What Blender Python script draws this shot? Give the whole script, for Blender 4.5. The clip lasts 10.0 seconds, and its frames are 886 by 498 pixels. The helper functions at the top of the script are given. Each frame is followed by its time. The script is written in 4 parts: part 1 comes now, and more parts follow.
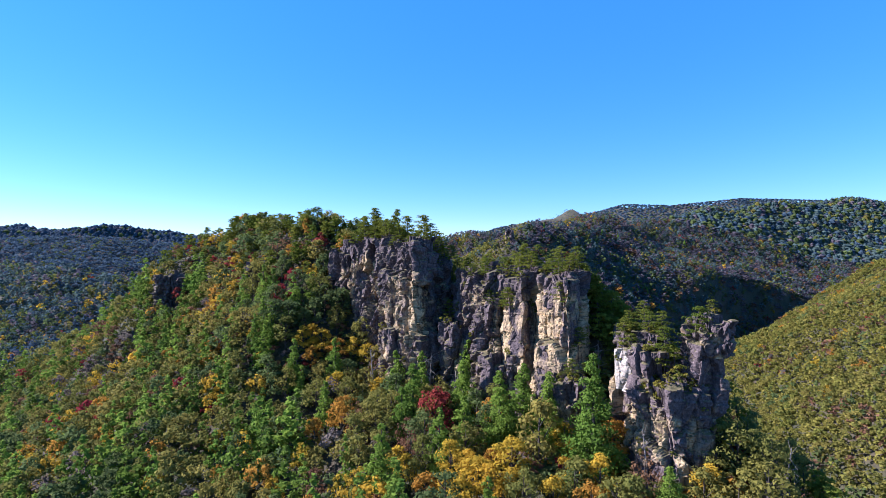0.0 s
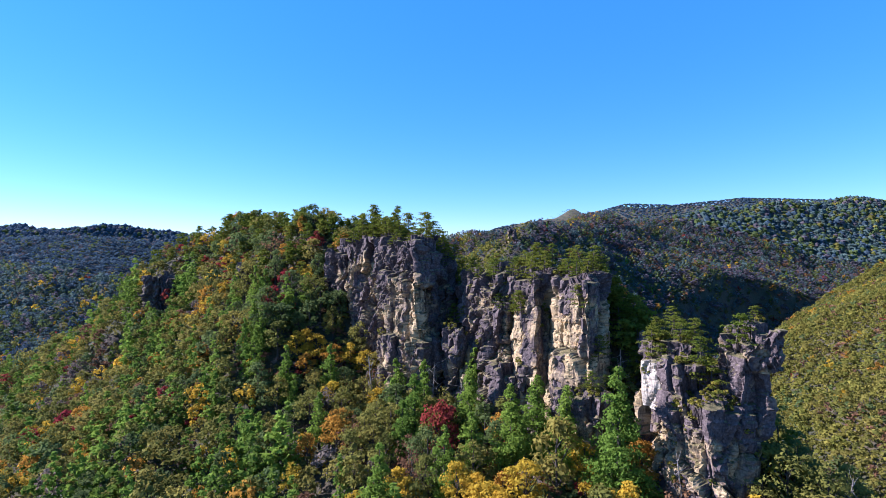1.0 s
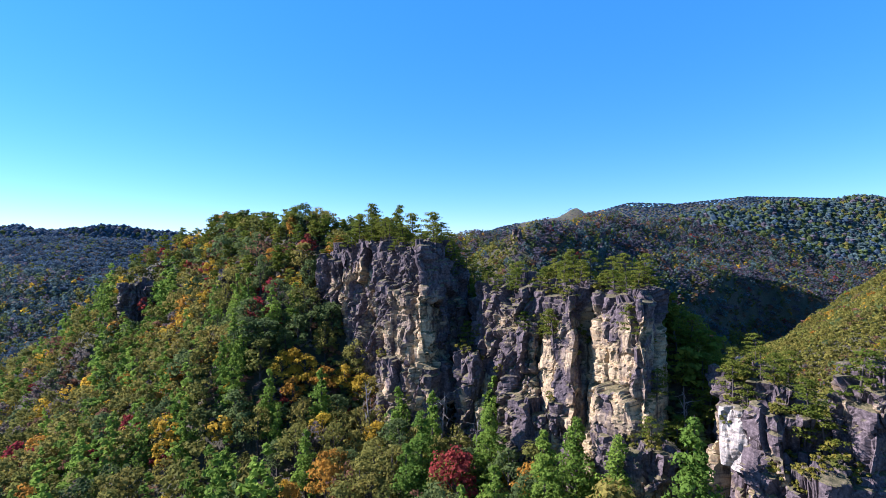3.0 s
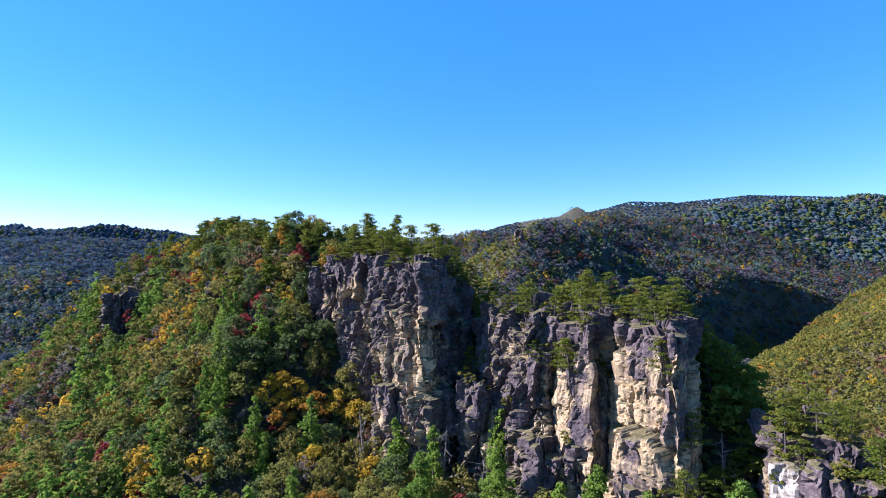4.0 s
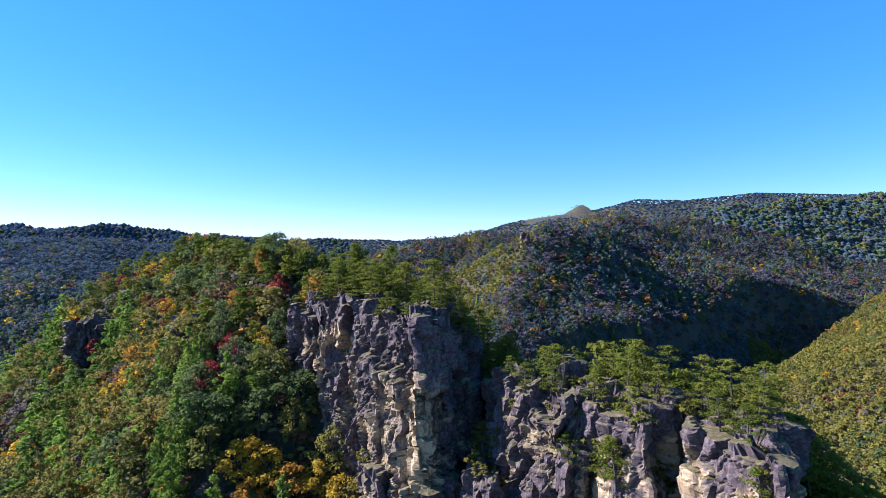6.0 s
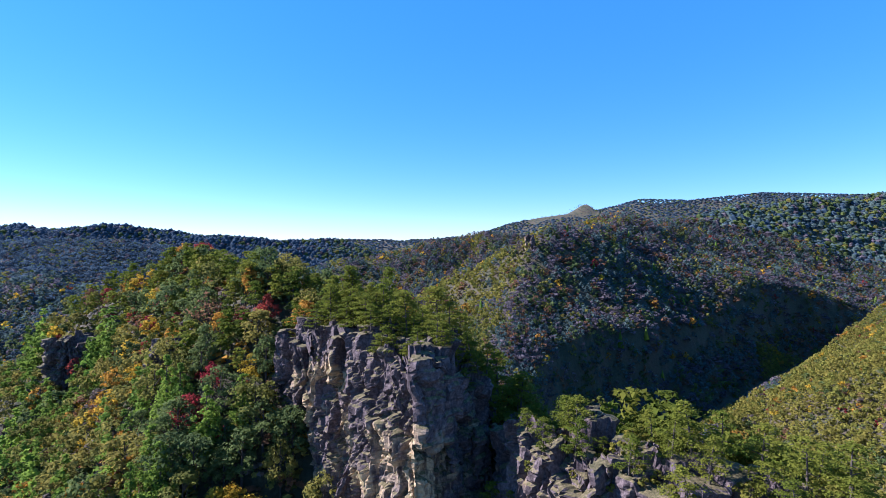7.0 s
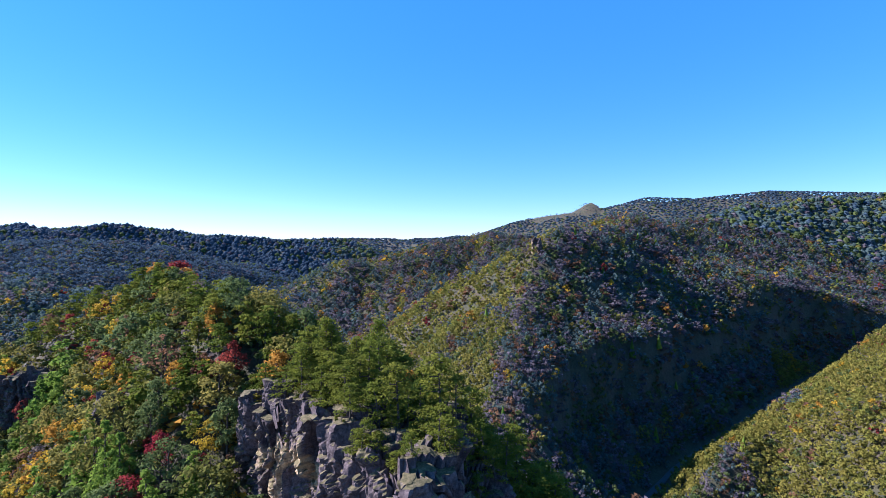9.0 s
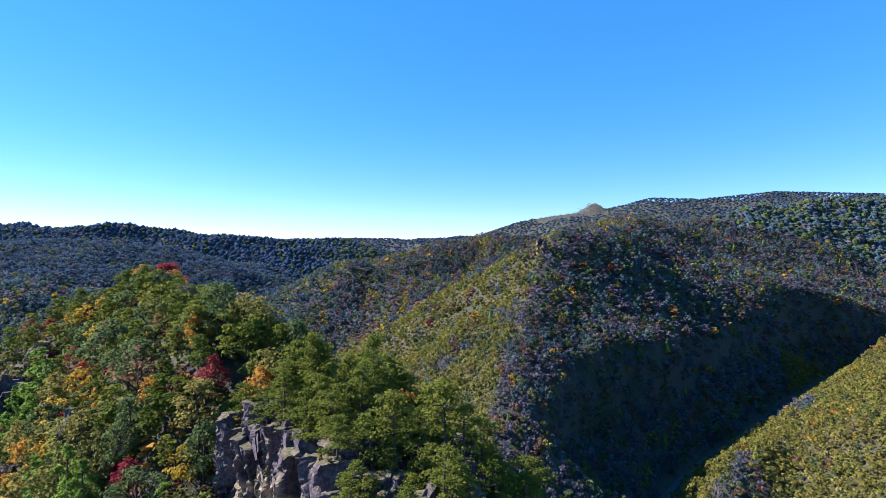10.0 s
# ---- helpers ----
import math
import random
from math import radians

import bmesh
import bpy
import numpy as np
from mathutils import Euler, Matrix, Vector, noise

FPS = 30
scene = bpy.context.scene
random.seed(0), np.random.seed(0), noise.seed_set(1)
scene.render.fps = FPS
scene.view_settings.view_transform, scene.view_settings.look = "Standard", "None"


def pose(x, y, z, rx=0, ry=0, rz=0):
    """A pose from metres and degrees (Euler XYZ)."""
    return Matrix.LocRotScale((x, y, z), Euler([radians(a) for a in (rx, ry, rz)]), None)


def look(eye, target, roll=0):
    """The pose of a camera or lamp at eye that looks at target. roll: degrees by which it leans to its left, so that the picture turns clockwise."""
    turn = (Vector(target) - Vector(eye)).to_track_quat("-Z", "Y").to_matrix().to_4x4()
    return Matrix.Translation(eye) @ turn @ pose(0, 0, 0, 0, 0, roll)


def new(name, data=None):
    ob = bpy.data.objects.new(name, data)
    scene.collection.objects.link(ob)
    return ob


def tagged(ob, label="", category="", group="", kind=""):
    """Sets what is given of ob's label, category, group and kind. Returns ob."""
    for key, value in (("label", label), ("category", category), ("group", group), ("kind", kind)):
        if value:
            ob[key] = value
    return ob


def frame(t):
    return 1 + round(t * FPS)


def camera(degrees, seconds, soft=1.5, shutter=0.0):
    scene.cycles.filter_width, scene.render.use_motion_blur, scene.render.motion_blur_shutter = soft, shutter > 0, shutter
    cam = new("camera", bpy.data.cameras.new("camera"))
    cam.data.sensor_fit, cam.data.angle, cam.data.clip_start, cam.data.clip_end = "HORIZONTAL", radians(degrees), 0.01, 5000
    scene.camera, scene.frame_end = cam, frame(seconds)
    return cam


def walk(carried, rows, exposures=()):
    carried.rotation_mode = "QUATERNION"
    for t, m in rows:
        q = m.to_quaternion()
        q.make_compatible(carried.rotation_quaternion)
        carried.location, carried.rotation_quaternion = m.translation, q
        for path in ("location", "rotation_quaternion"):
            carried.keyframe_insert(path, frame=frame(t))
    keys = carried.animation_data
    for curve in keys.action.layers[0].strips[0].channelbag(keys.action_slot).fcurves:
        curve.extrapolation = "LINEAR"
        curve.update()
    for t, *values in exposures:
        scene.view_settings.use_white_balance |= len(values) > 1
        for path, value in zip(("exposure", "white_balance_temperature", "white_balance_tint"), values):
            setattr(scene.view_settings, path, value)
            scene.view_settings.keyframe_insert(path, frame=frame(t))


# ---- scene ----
from mathutils.bvhtree import BVHTree

cam = camera(84.2, 10.0, soft=0.75)
METRES, EYE, TILT, LEAN, TURN = 130.0, 170.0, 0.0, 0.0, 0.0
ROWS = [
    (0.0, 0.0, 0.0, 0.0, 0.0, 0.0, -0.0),
    (0.5, -0.0028, 0.0502, -0.0006, 0.07, -0.03, 0.01),
    (1.0, -0.0075, 0.1001, -0.0007, 0.12, -0.03, -0.0),
    (1.5, -0.0129, 0.1493, -0.0006, 0.17, -0.02, 0.01),
    (2.0, -0.0186, 0.1977, -0.0004, 0.18, -0.03, 0.01),
    (2.5, -0.0238, 0.2449, 0.0039, 0.23, -0.05, 0.07),
    (4.0, -0.0295, 0.3829, 0.0493, 0.36, -0.25, 0.15),
    (4.5, -0.0281, 0.4297, 0.0681, 0.41, -0.35, 0.17),
    (5.0, -0.0274, 0.4769, 0.0873, 0.49, -0.42, 0.15),
    (5.5, -0.0275, 0.5246, 0.1066, 0.62, -0.53, 0.15),
    (7.0, -0.031, 0.6726, 0.1674, 1.15, -0.73, 0.09),
    (7.5, -0.0325, 0.7216, 0.1882, 1.28, -0.8, 0.1),
    (8.0, -0.0331, 0.7701, 0.2088, 1.42, -0.86, 0.09),
    (8.5, -0.034, 0.8175, 0.2268, 1.48, -0.95, 0.09),
    (9.0, -0.0355, 0.8648, 0.233, 1.59, -0.99, 0.07),
    (9.5, -0.0377, 0.911, 0.2352, 1.82, -1.0, 0.01),
    (10.0, -0.0409, 0.9553, 0.2366, 1.96, -0.98, -0.07),
]
walk(cam, [(t, pose(0, 0, EYE, TILT, LEAN, TURN) @ pose(METRES * x, METRES * y, METRES * z, 90 + pitch, roll, yaw)) for t, x, y, z, yaw, pitch, roll in ROWS],
     exposures=[(0.0, 1.80, 5500, 28), (10.0, 1.80, 5500, 28)])

# ---- world and sun ----
SUN_AZ, SUN_EL = radians(-79), radians(33)      # azimuth from +Y, clockwise positive
world = bpy.data.worlds.new("world")
scene.world = world
world.use_nodes = True
wn = world.node_tree
for n in list(wn.nodes):
    wn.nodes.remove(n)
sky = wn.nodes.new("ShaderNodeTexSky")
sky.sky_type = "NISHITA"
sky.sun_disc = False
sky.sun_elevation, sky.sun_rotation = SUN_EL, SUN_AZ
sky.altitude, sky.air_density, sky.dust_density, sky.ozone_density = 1500, 1.0, 0.05, 2.0
hsv = wn.nodes.new("ShaderNodeHueSaturation")
hsv.inputs["Saturation"].default_value = 1.31
tint = wn.nodes.new("ShaderNodeMix")
tint.data_type, tint.blend_type = "RGBA", "MULTIPLY"
tint.inputs["Factor"].default_value = 1.0
tint.inputs["B"].default_value = (0.96, 1.0, 1.02, 1)
back = wn.nodes.new("ShaderNodeBackground")
back.inputs["Strength"].default_value = 0.062
wout = wn.nodes.new("ShaderNodeOutputWorld")
clear = wn.nodes.new("ShaderNodeMix")
clear.data_type = "RGBA"
clear.inputs["Factor"].default_value = 0.40
clear.inputs["B"].default_value = (0.52, 2.4, 5.2, 1)
wn.links.new(sky.outputs[0], tint.inputs["A"])
wn.links.new(tint.outputs["Result"], hsv.inputs["Color"])
wn.links.new(hsv.outputs[0], clear.inputs["A"])
wn.links.new(clear.outputs["Result"], back.inputs["Color"])
wn.links.new(back.outputs[0], wout.inputs["Surface"])

sun_data = bpy.data.lights.new("sun", "SUN")
sun_data.energy, sun_data.angle, sun_data.color = 4.5, radians(0.6), (1.0, 0.92, 0.80)
sun = new("sun", sun_data)
to_sun = Vector((math.sin(SUN_AZ) * math.cos(SUN_EL), math.cos(SUN_AZ) * math.cos(SUN_EL), math.sin(SUN_EL)))
sun.matrix_world = look((0, 0, 900), Vector((0, 0, 900)) - to_sun)



# ---- noise ----
def lattice(ix, iy, iz, seed):
    h = (ix * 374761393 + iy * 668265263 + iz * 2147483647 + seed * 1274126177) & 0xFFFFFFFF
    h = ((h ^ (h >> 13)) * 1274126177) & 0xFFFFFFFF
    h = ((h ^ (h >> 16)) * 2246822519) & 0xFFFFFFFF
    return ((h ^ (h >> 15)) & 0xFFFFFF) / float(0xFFFFFF)


def vnoise(p, seed=0):
    """Smooth value noise, -1 to 1, at points of shape (n, 3)."""
    i = np.floor(p).astype(np.int64)
    f = p - i
    f = f * f * (3 - 2 * f)
    out = np.zeros(len(p))
    for dx in (0, 1):
        for dy in (0, 1):
            for dz in (0, 1):
                w = (f[:, 0] if dx else 1 - f[:, 0]) * (f[:, 1] if dy else 1 - f[:, 1]) * (f[:, 2] if dz else 1 - f[:, 2])
                out += w * lattice(i[:, 0] + dx, i[:, 1] + dy, i[:, 2] + dz, seed)
    return out * 2 - 1


def fbm(p, octaves=4, seed=0):
    out, amp = np.zeros(len(p)), 0.5
    for k in range(octaves):
        out += amp * vnoise(p * 2 ** k, seed + k)
        amp *= 0.5
    return out


def blocks(p, seed=0):
    """Cellular noise: each cell's own values (0 to 1), the way from its middle, and the distance to the nearest joint."""
    i = np.floor(p).astype(np.int64)
    d1, d2 = np.full(len(p), 9.0), np.full(len(p), 9.0)
    cell, off = np.zeros_like(i), np.zeros_like(p)
    for dx in (-1, 0, 1):
        for dy in (-1, 0, 1):
            for dz in (-1, 0, 1):
                c = i + np.array([dx, dy, dz])
                q = np.stack([lattice(c[:, 0], c[:, 1], c[:, 2], seed + k) for k in (1, 2, 3)], 1)
                w = p - (c + 0.15 + 0.7 * q)
                d = np.abs(w)
                d = np.max(d, 1) * 0.6 + d.sum(1) * 0.3
                near = d < d1
                d2 = np.where(near, d1, np.minimum(d2, d))
                cell = np.where(near[:, None], c, cell)
                off = np.where(near[:, None], w, off)
                d1 = np.where(near, d, d1)
    val = np.stack([lattice(cell[:, 0], cell[:, 1], cell[:, 2], seed + k) for k in (4, 5, 6)], 1)
    return val, off, d2 - d1


# ---- the lie of the land ----
def ridge(x, y, line, left, right, r=10.0):
    """Height of a ridge with a crest through line; slopes to the left and right of its way."""
    best = np.full(x.shape, -1e9)
    for (ax, ay, az), (bx, by, bz) in zip(line[:-1], line[1:]):
        dx, dy = bx - ax, by - ay
        n = math.hypot(dx, dy)
        u = np.clip(((x - ax) * dx + (y - ay) * dy) / n / n, 0, 1)
        px, py = x - ax - u * dx, y - ay - u * dy
        d = np.hypot(px, py)
        side = np.clip((dx * py - dy * px) / n / (d + 1e-6), -1, 1)
        slope = left * (0.5 + 0.5 * side) + right * (0.5 - 0.5 * side)
        best = np.maximum(best, az + u * (bz - az) - slope * (np.sqrt(d * d + r * r) - r))
    return best


MAIN = [(66, 104, 122), (54, 118, 135), (47, 133, 141), (41, 148, 155), (24, 162, 158), (12, 180, 146), (-2, 194, 160), (-22, 208, 172)]
HILL = [(-44, 228, 172), (-52, 232, 175), (-66, 242, 177), (-94, 272, 178), (-122, 302, 180), (-158, 302, 165), (-200, 302, 120), (-250, 300, 94), (-330, 290, 56)]
APRON = [(90, 70, 108), (48, 112, 117), (-14, 172, 119), (-80, 232, 123), (-180, 296, 104), (-290, 310, 58)]
RIB = [(-60, 228, 170), (-64, 206, 147), (-68, 192, 124)]
SPUR = [(0, 400, 20), (22, 480, 50), (52, 610, 92), (90, 750, 146), (122, 869, 182), (215, 1000, 198), (480, 1350, 246), (950, 1750, 300), (1500, 2000, 354),
        (2400, 2300, 390)]
YELLOW = [(320, 180, 60), (400, 300, 122), (520, 480, 156), (620, 620, 150), (720, 720, 158), (950, 820, 185), (1300, 860, 200)]
FAR_FOOT = [(440, 738, -10), (470, 750, 2), (560, 780, 46), (630, 798, 86), (720, 830, 118), (830, 860, 146)]
WEST = [(420, 1280, 236), (52, 1418, 208), (-103, 1314, 184), (-254, 1241, 146), (-358, 1160, 78), (-470, 1090, 10)]
LEFT_NEAR = [(-1300, 900, 150), (-850, 870, 130), (-583, 850, 116), (-420, 800, 78), (-300, 720, 20)]
RIBS = ([(480, 1350, 232), (600, 1150, 84), (640, 1060, 16)], [(900, 1700, 280), (945, 1325, 106), (960, 1180, 30)])
LEFT = [(-1600, 1050, 190), (-930, 1270, 168), (-620, 1500, 90)]
LEFT_FAR = [(-2600, 1800, 285), (-1900, 1900, 262), (-1300, 2000, 245), (-850, 2100, 212), (-560, 2300, 200)]
GAP = [(-1600, 3500, 205), (-600, 3600, 205), (200, 3600, 225), (700, 3700, 250)]
BLUE = [(500, 4050, 350), (607, 4100, 376), (900, 4100, 430), (1100, 4100, 448), (1180, 4100, 455), (1526, 4100, 541),
        (1900, 4100, 530), (2490, 4100, 590), (3300, 4000, 560)]
BUTTE = [(640, 4100, 372), (880, 4100, 436), (1050, 4100, 506), (1082, 4100, 508)]

RIVER = [(130, 500), (205, 590), (300, 675), (372, 742), (465, 825), (580, 925), (720, 1010), (1000, 1090), (1300, 1150)]


def river_way(x, y):
    """How far a place lies from the middle of the river."""
    best = np.full(x.shape, 1e9)
    for (ax, ay), (bx, by) in zip(RIVER[:-1], RIVER[1:]):
        dx, dy = bx - ax, by - ay
        u = np.clip(((x - ax) * dx + (y - ay) * dy) / (dx * dx + dy * dy), 0, 1)
        best = np.minimum(best, np.hypot(x - ax - u * dx, y - ay - u * dy))
    return best


def ground_height(x, y):
    x, y = np.asarray(x, float), np.asarray(y, float)
    hs = [ridge(x, y, MAIN, 3.5, 1.15, 7), ridge(x, y, HILL, 1.25, 1.15, 7), ridge(x, y, RIB, 1.5, 1.1, 5), ridge(x, y, APRON, 0.36, 1.1, 6), ridge(x, y, SPUR, 0.55, 0.55, 15), ridge(x, y, WEST, 0.45, 0.45, 20), ridge(x, y, YELLOW, 0.63, 0.6, 15),
          ridge(x, y, FAR_FOOT, 0.6, 0.65, 12), ridge(x, y, LEFT, 0.2, 0.5, 400), ridge(x, y, LEFT_NEAR, 0.4, 0.25, 20), ridge(x, y, RIBS[0], 0.55, 0.55, 10), ridge(x, y, RIBS[1], 0.5, 0.5, 20),
          ridge(x, y, LEFT_FAR, 0.3, 0.4, 100), ridge(x, y, GAP, 0.2, 0.2, 100), ridge(x, y, BLUE, 0.35, 0.35, 30), ridge(x, y, BUTTE, 0.9, 0.9, 8)]
    floor = -22 + 0 * x
    k = 5.0
    top = np.maximum.reduce(hs + [floor])
    h = top + k * np.log(sum(np.exp(np.clip((v - top) / k, -60, 0)) for v in hs + [floor]))
    p = np.stack([x.ravel(), y.ravel(), 0 * x.ravel()], 1)
    far = np.clip((np.hypot(x, y) - 250) / 600, 0.12, 1).ravel()
    rise = np.clip((h.ravel() + 22) / 60, 0, 1)
    n = (34 * fbm(p / 190, 4, 11) + 7 * fbm(p / 40, 3, 12)) * far * rise
    n = n * np.clip((3900 - y.ravel()) / 700, 0.08, 1)
    n += 1.6 * fbm(p / 14, 3, 13) * rise
    h = h + n.reshape(x.shape)
    d = river_way(x, y) + (16 * fbm(p / 60, 3, 15)).reshape(x.shape) * np.clip((river_way(x, y) - 15) / 40, 0, 1)
    return np.minimum(h, -23 + 0.85 * np.maximum(0, d - 7) + 1.6 * np.maximum(0, d - 60))


# ---- materials ----
def material(name):
    m = bpy.data.materials.new(name)
    m.use_nodes = True
    nt = m.node_tree
    b = nt.nodes["Principled BSDF"]
    return m, nt, b


def node(nt, kind, **inputs):
    n = nt.nodes.new(kind)
    for key, value in inputs.items():
        n.inputs[key.replace("_", " ")].default_value = value
    return n


def ramp(nt, fac, stops):
    n = nt.nodes.new("ShaderNodeValToRGB")
    els = n.color_ramp.elements
    while len(els) < len(stops):
        els.new(0.5)
    for e, (pos, col) in zip(els, stops):
        e.position, e.color = pos, (*col, 1)
    nt.links.new(fac, n.inputs["Fac"])
    return n.outputs["Color"]


def mix(nt, fac, a, b, blend="MIX"):
    n = nt.nodes.new("ShaderNodeMix")
    n.data_type, n.blend_type = "RGBA", blend
    for sock, v in ((n.inputs["Factor"], fac), (n.inputs["A"], a), (n.inputs["B"], b)):
        if isinstance(v, bpy.types.NodeSocket):
            nt.links.new(v, sock)
        elif isinstance(v, tuple):
            sock.default_value = (*v, 1)
        else:
            sock.default_value = v
    return n.outputs["Result"]


def scaled(nt, scale):
    geo = nt.nodes.new("ShaderNodeNewGeometry")
    mp = nt.nodes.new("ShaderNodeMapping")
    mp.inputs["Scale"].default_value = scale
    nt.links.new(geo.outputs["Position"], mp.inputs["Vector"])
    return mp.outputs["Vector"]


def noise_fac(nt, scale, detail=5, rough=0.6, coords=None):
    n = nt.nodes.new("ShaderNodeTexNoise")
    n.inputs["Scale"].default_value, n.inputs["Detail"].default_value, n.inputs["Roughness"].default_value = scale, detail, rough
    nt.links.new(coords if coords else scaled(nt, (1, 1, 1)), n.inputs["Vector"])
    return n.outputs["Fac"]


def make_rock(name, pale, mid, dark):
    """Jointed sandstone: tan where it broke, purple-grey where it weathered, stained, with turf on its ledges."""
    m, nt, b = material(name)
    att = nt.nodes.new("ShaderNodeAttribute")
    att.attribute_name = "fresh"                   # how lately each block broke; lowered on rock that stands in shade
    big = noise_fac(nt, 0.22, 4, 0.6)
    streak = noise_fac(nt, 1.0, 6, 0.68, scaled(nt, (0.55, 0.55, 0.10)))
    bed = noise_fac(nt, 1.0, 4, 0.6, scaled(nt, (0.12, 0.12, 1.6)))
    fine = noise_fac(nt, 1.6, 8, 0.72)
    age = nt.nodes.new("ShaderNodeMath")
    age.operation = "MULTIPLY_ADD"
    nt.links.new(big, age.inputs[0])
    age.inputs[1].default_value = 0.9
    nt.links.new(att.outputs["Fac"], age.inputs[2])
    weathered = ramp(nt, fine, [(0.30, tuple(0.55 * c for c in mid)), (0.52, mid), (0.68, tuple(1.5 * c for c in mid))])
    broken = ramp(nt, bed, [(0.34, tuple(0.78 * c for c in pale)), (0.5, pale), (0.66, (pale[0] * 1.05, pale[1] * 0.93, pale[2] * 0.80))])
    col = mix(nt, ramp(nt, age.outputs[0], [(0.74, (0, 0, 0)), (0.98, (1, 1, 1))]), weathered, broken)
    stain = ramp(nt, streak, [(0.53, (0, 0, 0)), (0.62, (0.72, 0.72, 0.72))])
    col = mix(nt, stain, col, dark)
    spots = noise_fac(nt, 0.6, 7, 0.74)
    col = mix(nt, ramp(nt, spots, [(0.56, (0, 0, 0)), (0.64, (0.6, 0.6, 0.6))]), col, dark)
    seams = noise_fac(nt, 1.0, 3, 0.5, scaled(nt, (0.16, 0.16, 2.6)))
    col = mix(nt, ramp(nt, seams, [(0.60, (0, 0, 0)), (0.66, (0.45, 0.45, 0.45))]), col, dark)
    grain = ramp(nt, fine, [(0.32, (0.55, 0.53, 0.55)), (0.55, (1.0, 1.0, 1.0)), (0.72, (1.22, 1.20, 1.16))])
    col = mix(nt, 0.85, col, grain, "MULTIPLY")
    geo = nt.nodes.new("ShaderNodeNewGeometry")
    sep = nt.nodes.new("ShaderNodeSeparateXYZ")
    nt.links.new(geo.outputs["Normal"], sep.inputs[0])
    lay = nt.nodes.new("ShaderNodeMath")
    lay.operation = "MULTIPLY_ADD"
    nt.links.new(noise_fac(nt, 0.5, 4, 0.6), lay.inputs[0])
    lay.inputs[1].default_value = 0.9
    nt.links.new(sep.outputs["Z"], lay.inputs[2])
    thick = nt.nodes.new("ShaderNodeMapRange")
    thick.inputs["From Min"].default_value = 1.04
    thick.inputs["From Max"].default_value = 1.22
    thick.inputs["To Max"].default_value = 0.85
    nt.links.new(lay.outputs[0], thick.inputs["Value"])
    soil = ramp(nt, fine, [(0.35, (0.040, 0.040, 0.016)), (0.5, (0.095, 0.085, 0.034)), (0.7, (0.21, 0.16, 0.085))])
    col = mix(nt, thick.outputs[0], col, soil)
    nt.links.new(col, b.inputs["Base Color"])
    b.inputs["Roughness"].default_value = 0.92
    b.inputs["Specular IOR Level"].default_value = 0.2
    bump = node(nt, "ShaderNodeBump", Strength=0.7, Distance=0.25)
    nt.links.new(fine, bump.inputs["Height"])
    nt.links.new(bump.outputs["Normal"], b.inputs["Normal"])
    return m


ROCK = make_rock("sandstone", (0.40, 0.308, 0.178), (0.100, 0.079, 0.079), (0.025, 0.020, 0.024))
ROCK_PALE = make_rock("pale_sandstone", (0.40, 0.365, 0.31), (0.22, 0.19, 0.175), (0.07, 0.06, 0.06))


def make_ground():
    m, nt, b = material("forest_floor")
    a = noise_fac(nt, 0.03, 6, 0.65)
    c = noise_fac(nt, 0.35, 6, 0.7)
    col = ramp(nt, a, [(0.30, (0.028, 0.038, 0.020)), (0.48, (0.050, 0.050, 0.024)), (0.60, (0.066, 0.052, 0.032)), (0.72, (0.040, 0.044, 0.022))])
    col = mix(nt, 0.8, col, ramp(nt, c, [(0.3, (0.45, 0.45, 0.45)), (0.7, (1.3, 1.25, 1.15))]), "MULTIPLY")
    nt.links.new(col, b.inputs["Base Color"])
    b.inputs["Roughness"].default_value = 1.0
    bump = node(nt, "ShaderNodeBump", Strength=1.0, Distance=1.5)
    nt.links.new(c, bump.inputs["Height"])
    nt.links.new(bump.outputs["Normal"], b.inputs["Normal"])
    return m


def leaf_shader(m, nt, b, col, through_light=0.40):
    nt.links.new(col, b.inputs["Base Color"])
    b.inputs["Roughness"].default_value = 0.85
    b.inputs["Specular IOR Level"].default_value = 0.05
    tr = nt.nodes.new("ShaderNodeBsdfTranslucent")
    nt.links.new(col, tr.inputs["Color"])
    mx = nt.nodes.new("ShaderNodeMixShader")
    mx.inputs[0].default_value = through_light
    nt.links.new(b.outputs[0], mx.inputs[1])
    nt.links.new(tr.outputs[0], mx.inputs[2])
    nt.links.new(mx.outputs[0], nt.nodes["Material Output"].inputs["Surface"])


def make_leaf(name, a, c):
    """Foliage between two colours: each tree its own shade, each spray a little off."""
    m, nt, b = material(name)
    info = nt.nodes.new("ShaderNodeObjectInfo")
    geo = nt.nodes.new("ShaderNodeNewGeometry")
    col = mix(nt, info.outputs["Random"], a, c)
    col = mix(nt, 1.0, col, ramp(nt, geo.outputs["Random Per Island"], [(0.0, (0.80, 0.82, 0.83)), (1.0, (1.18, 1.16, 1.10))]), "MULTIPLY")
    leaf_shader(m, nt, b, col, 0.50)
    return m


def make_forest():
    m, nt, b = material("mixed_foliage")
    att = nt.nodes.new("ShaderNodeAttribute")
    att.attribute_name = "tint"
    geo = nt.nodes.new("ShaderNodeNewGeometry")
    col = mix(nt, 1.0, att.outputs["Color"], ramp(nt, geo.outputs["Random Per Island"], [(0.0, (0.87, 0.88, 0.89)), (1.0, (1.13, 1.12, 1.10))]), "MULTIPLY")
    leaf_shader(m, nt, b, col, 0.45)
    return m


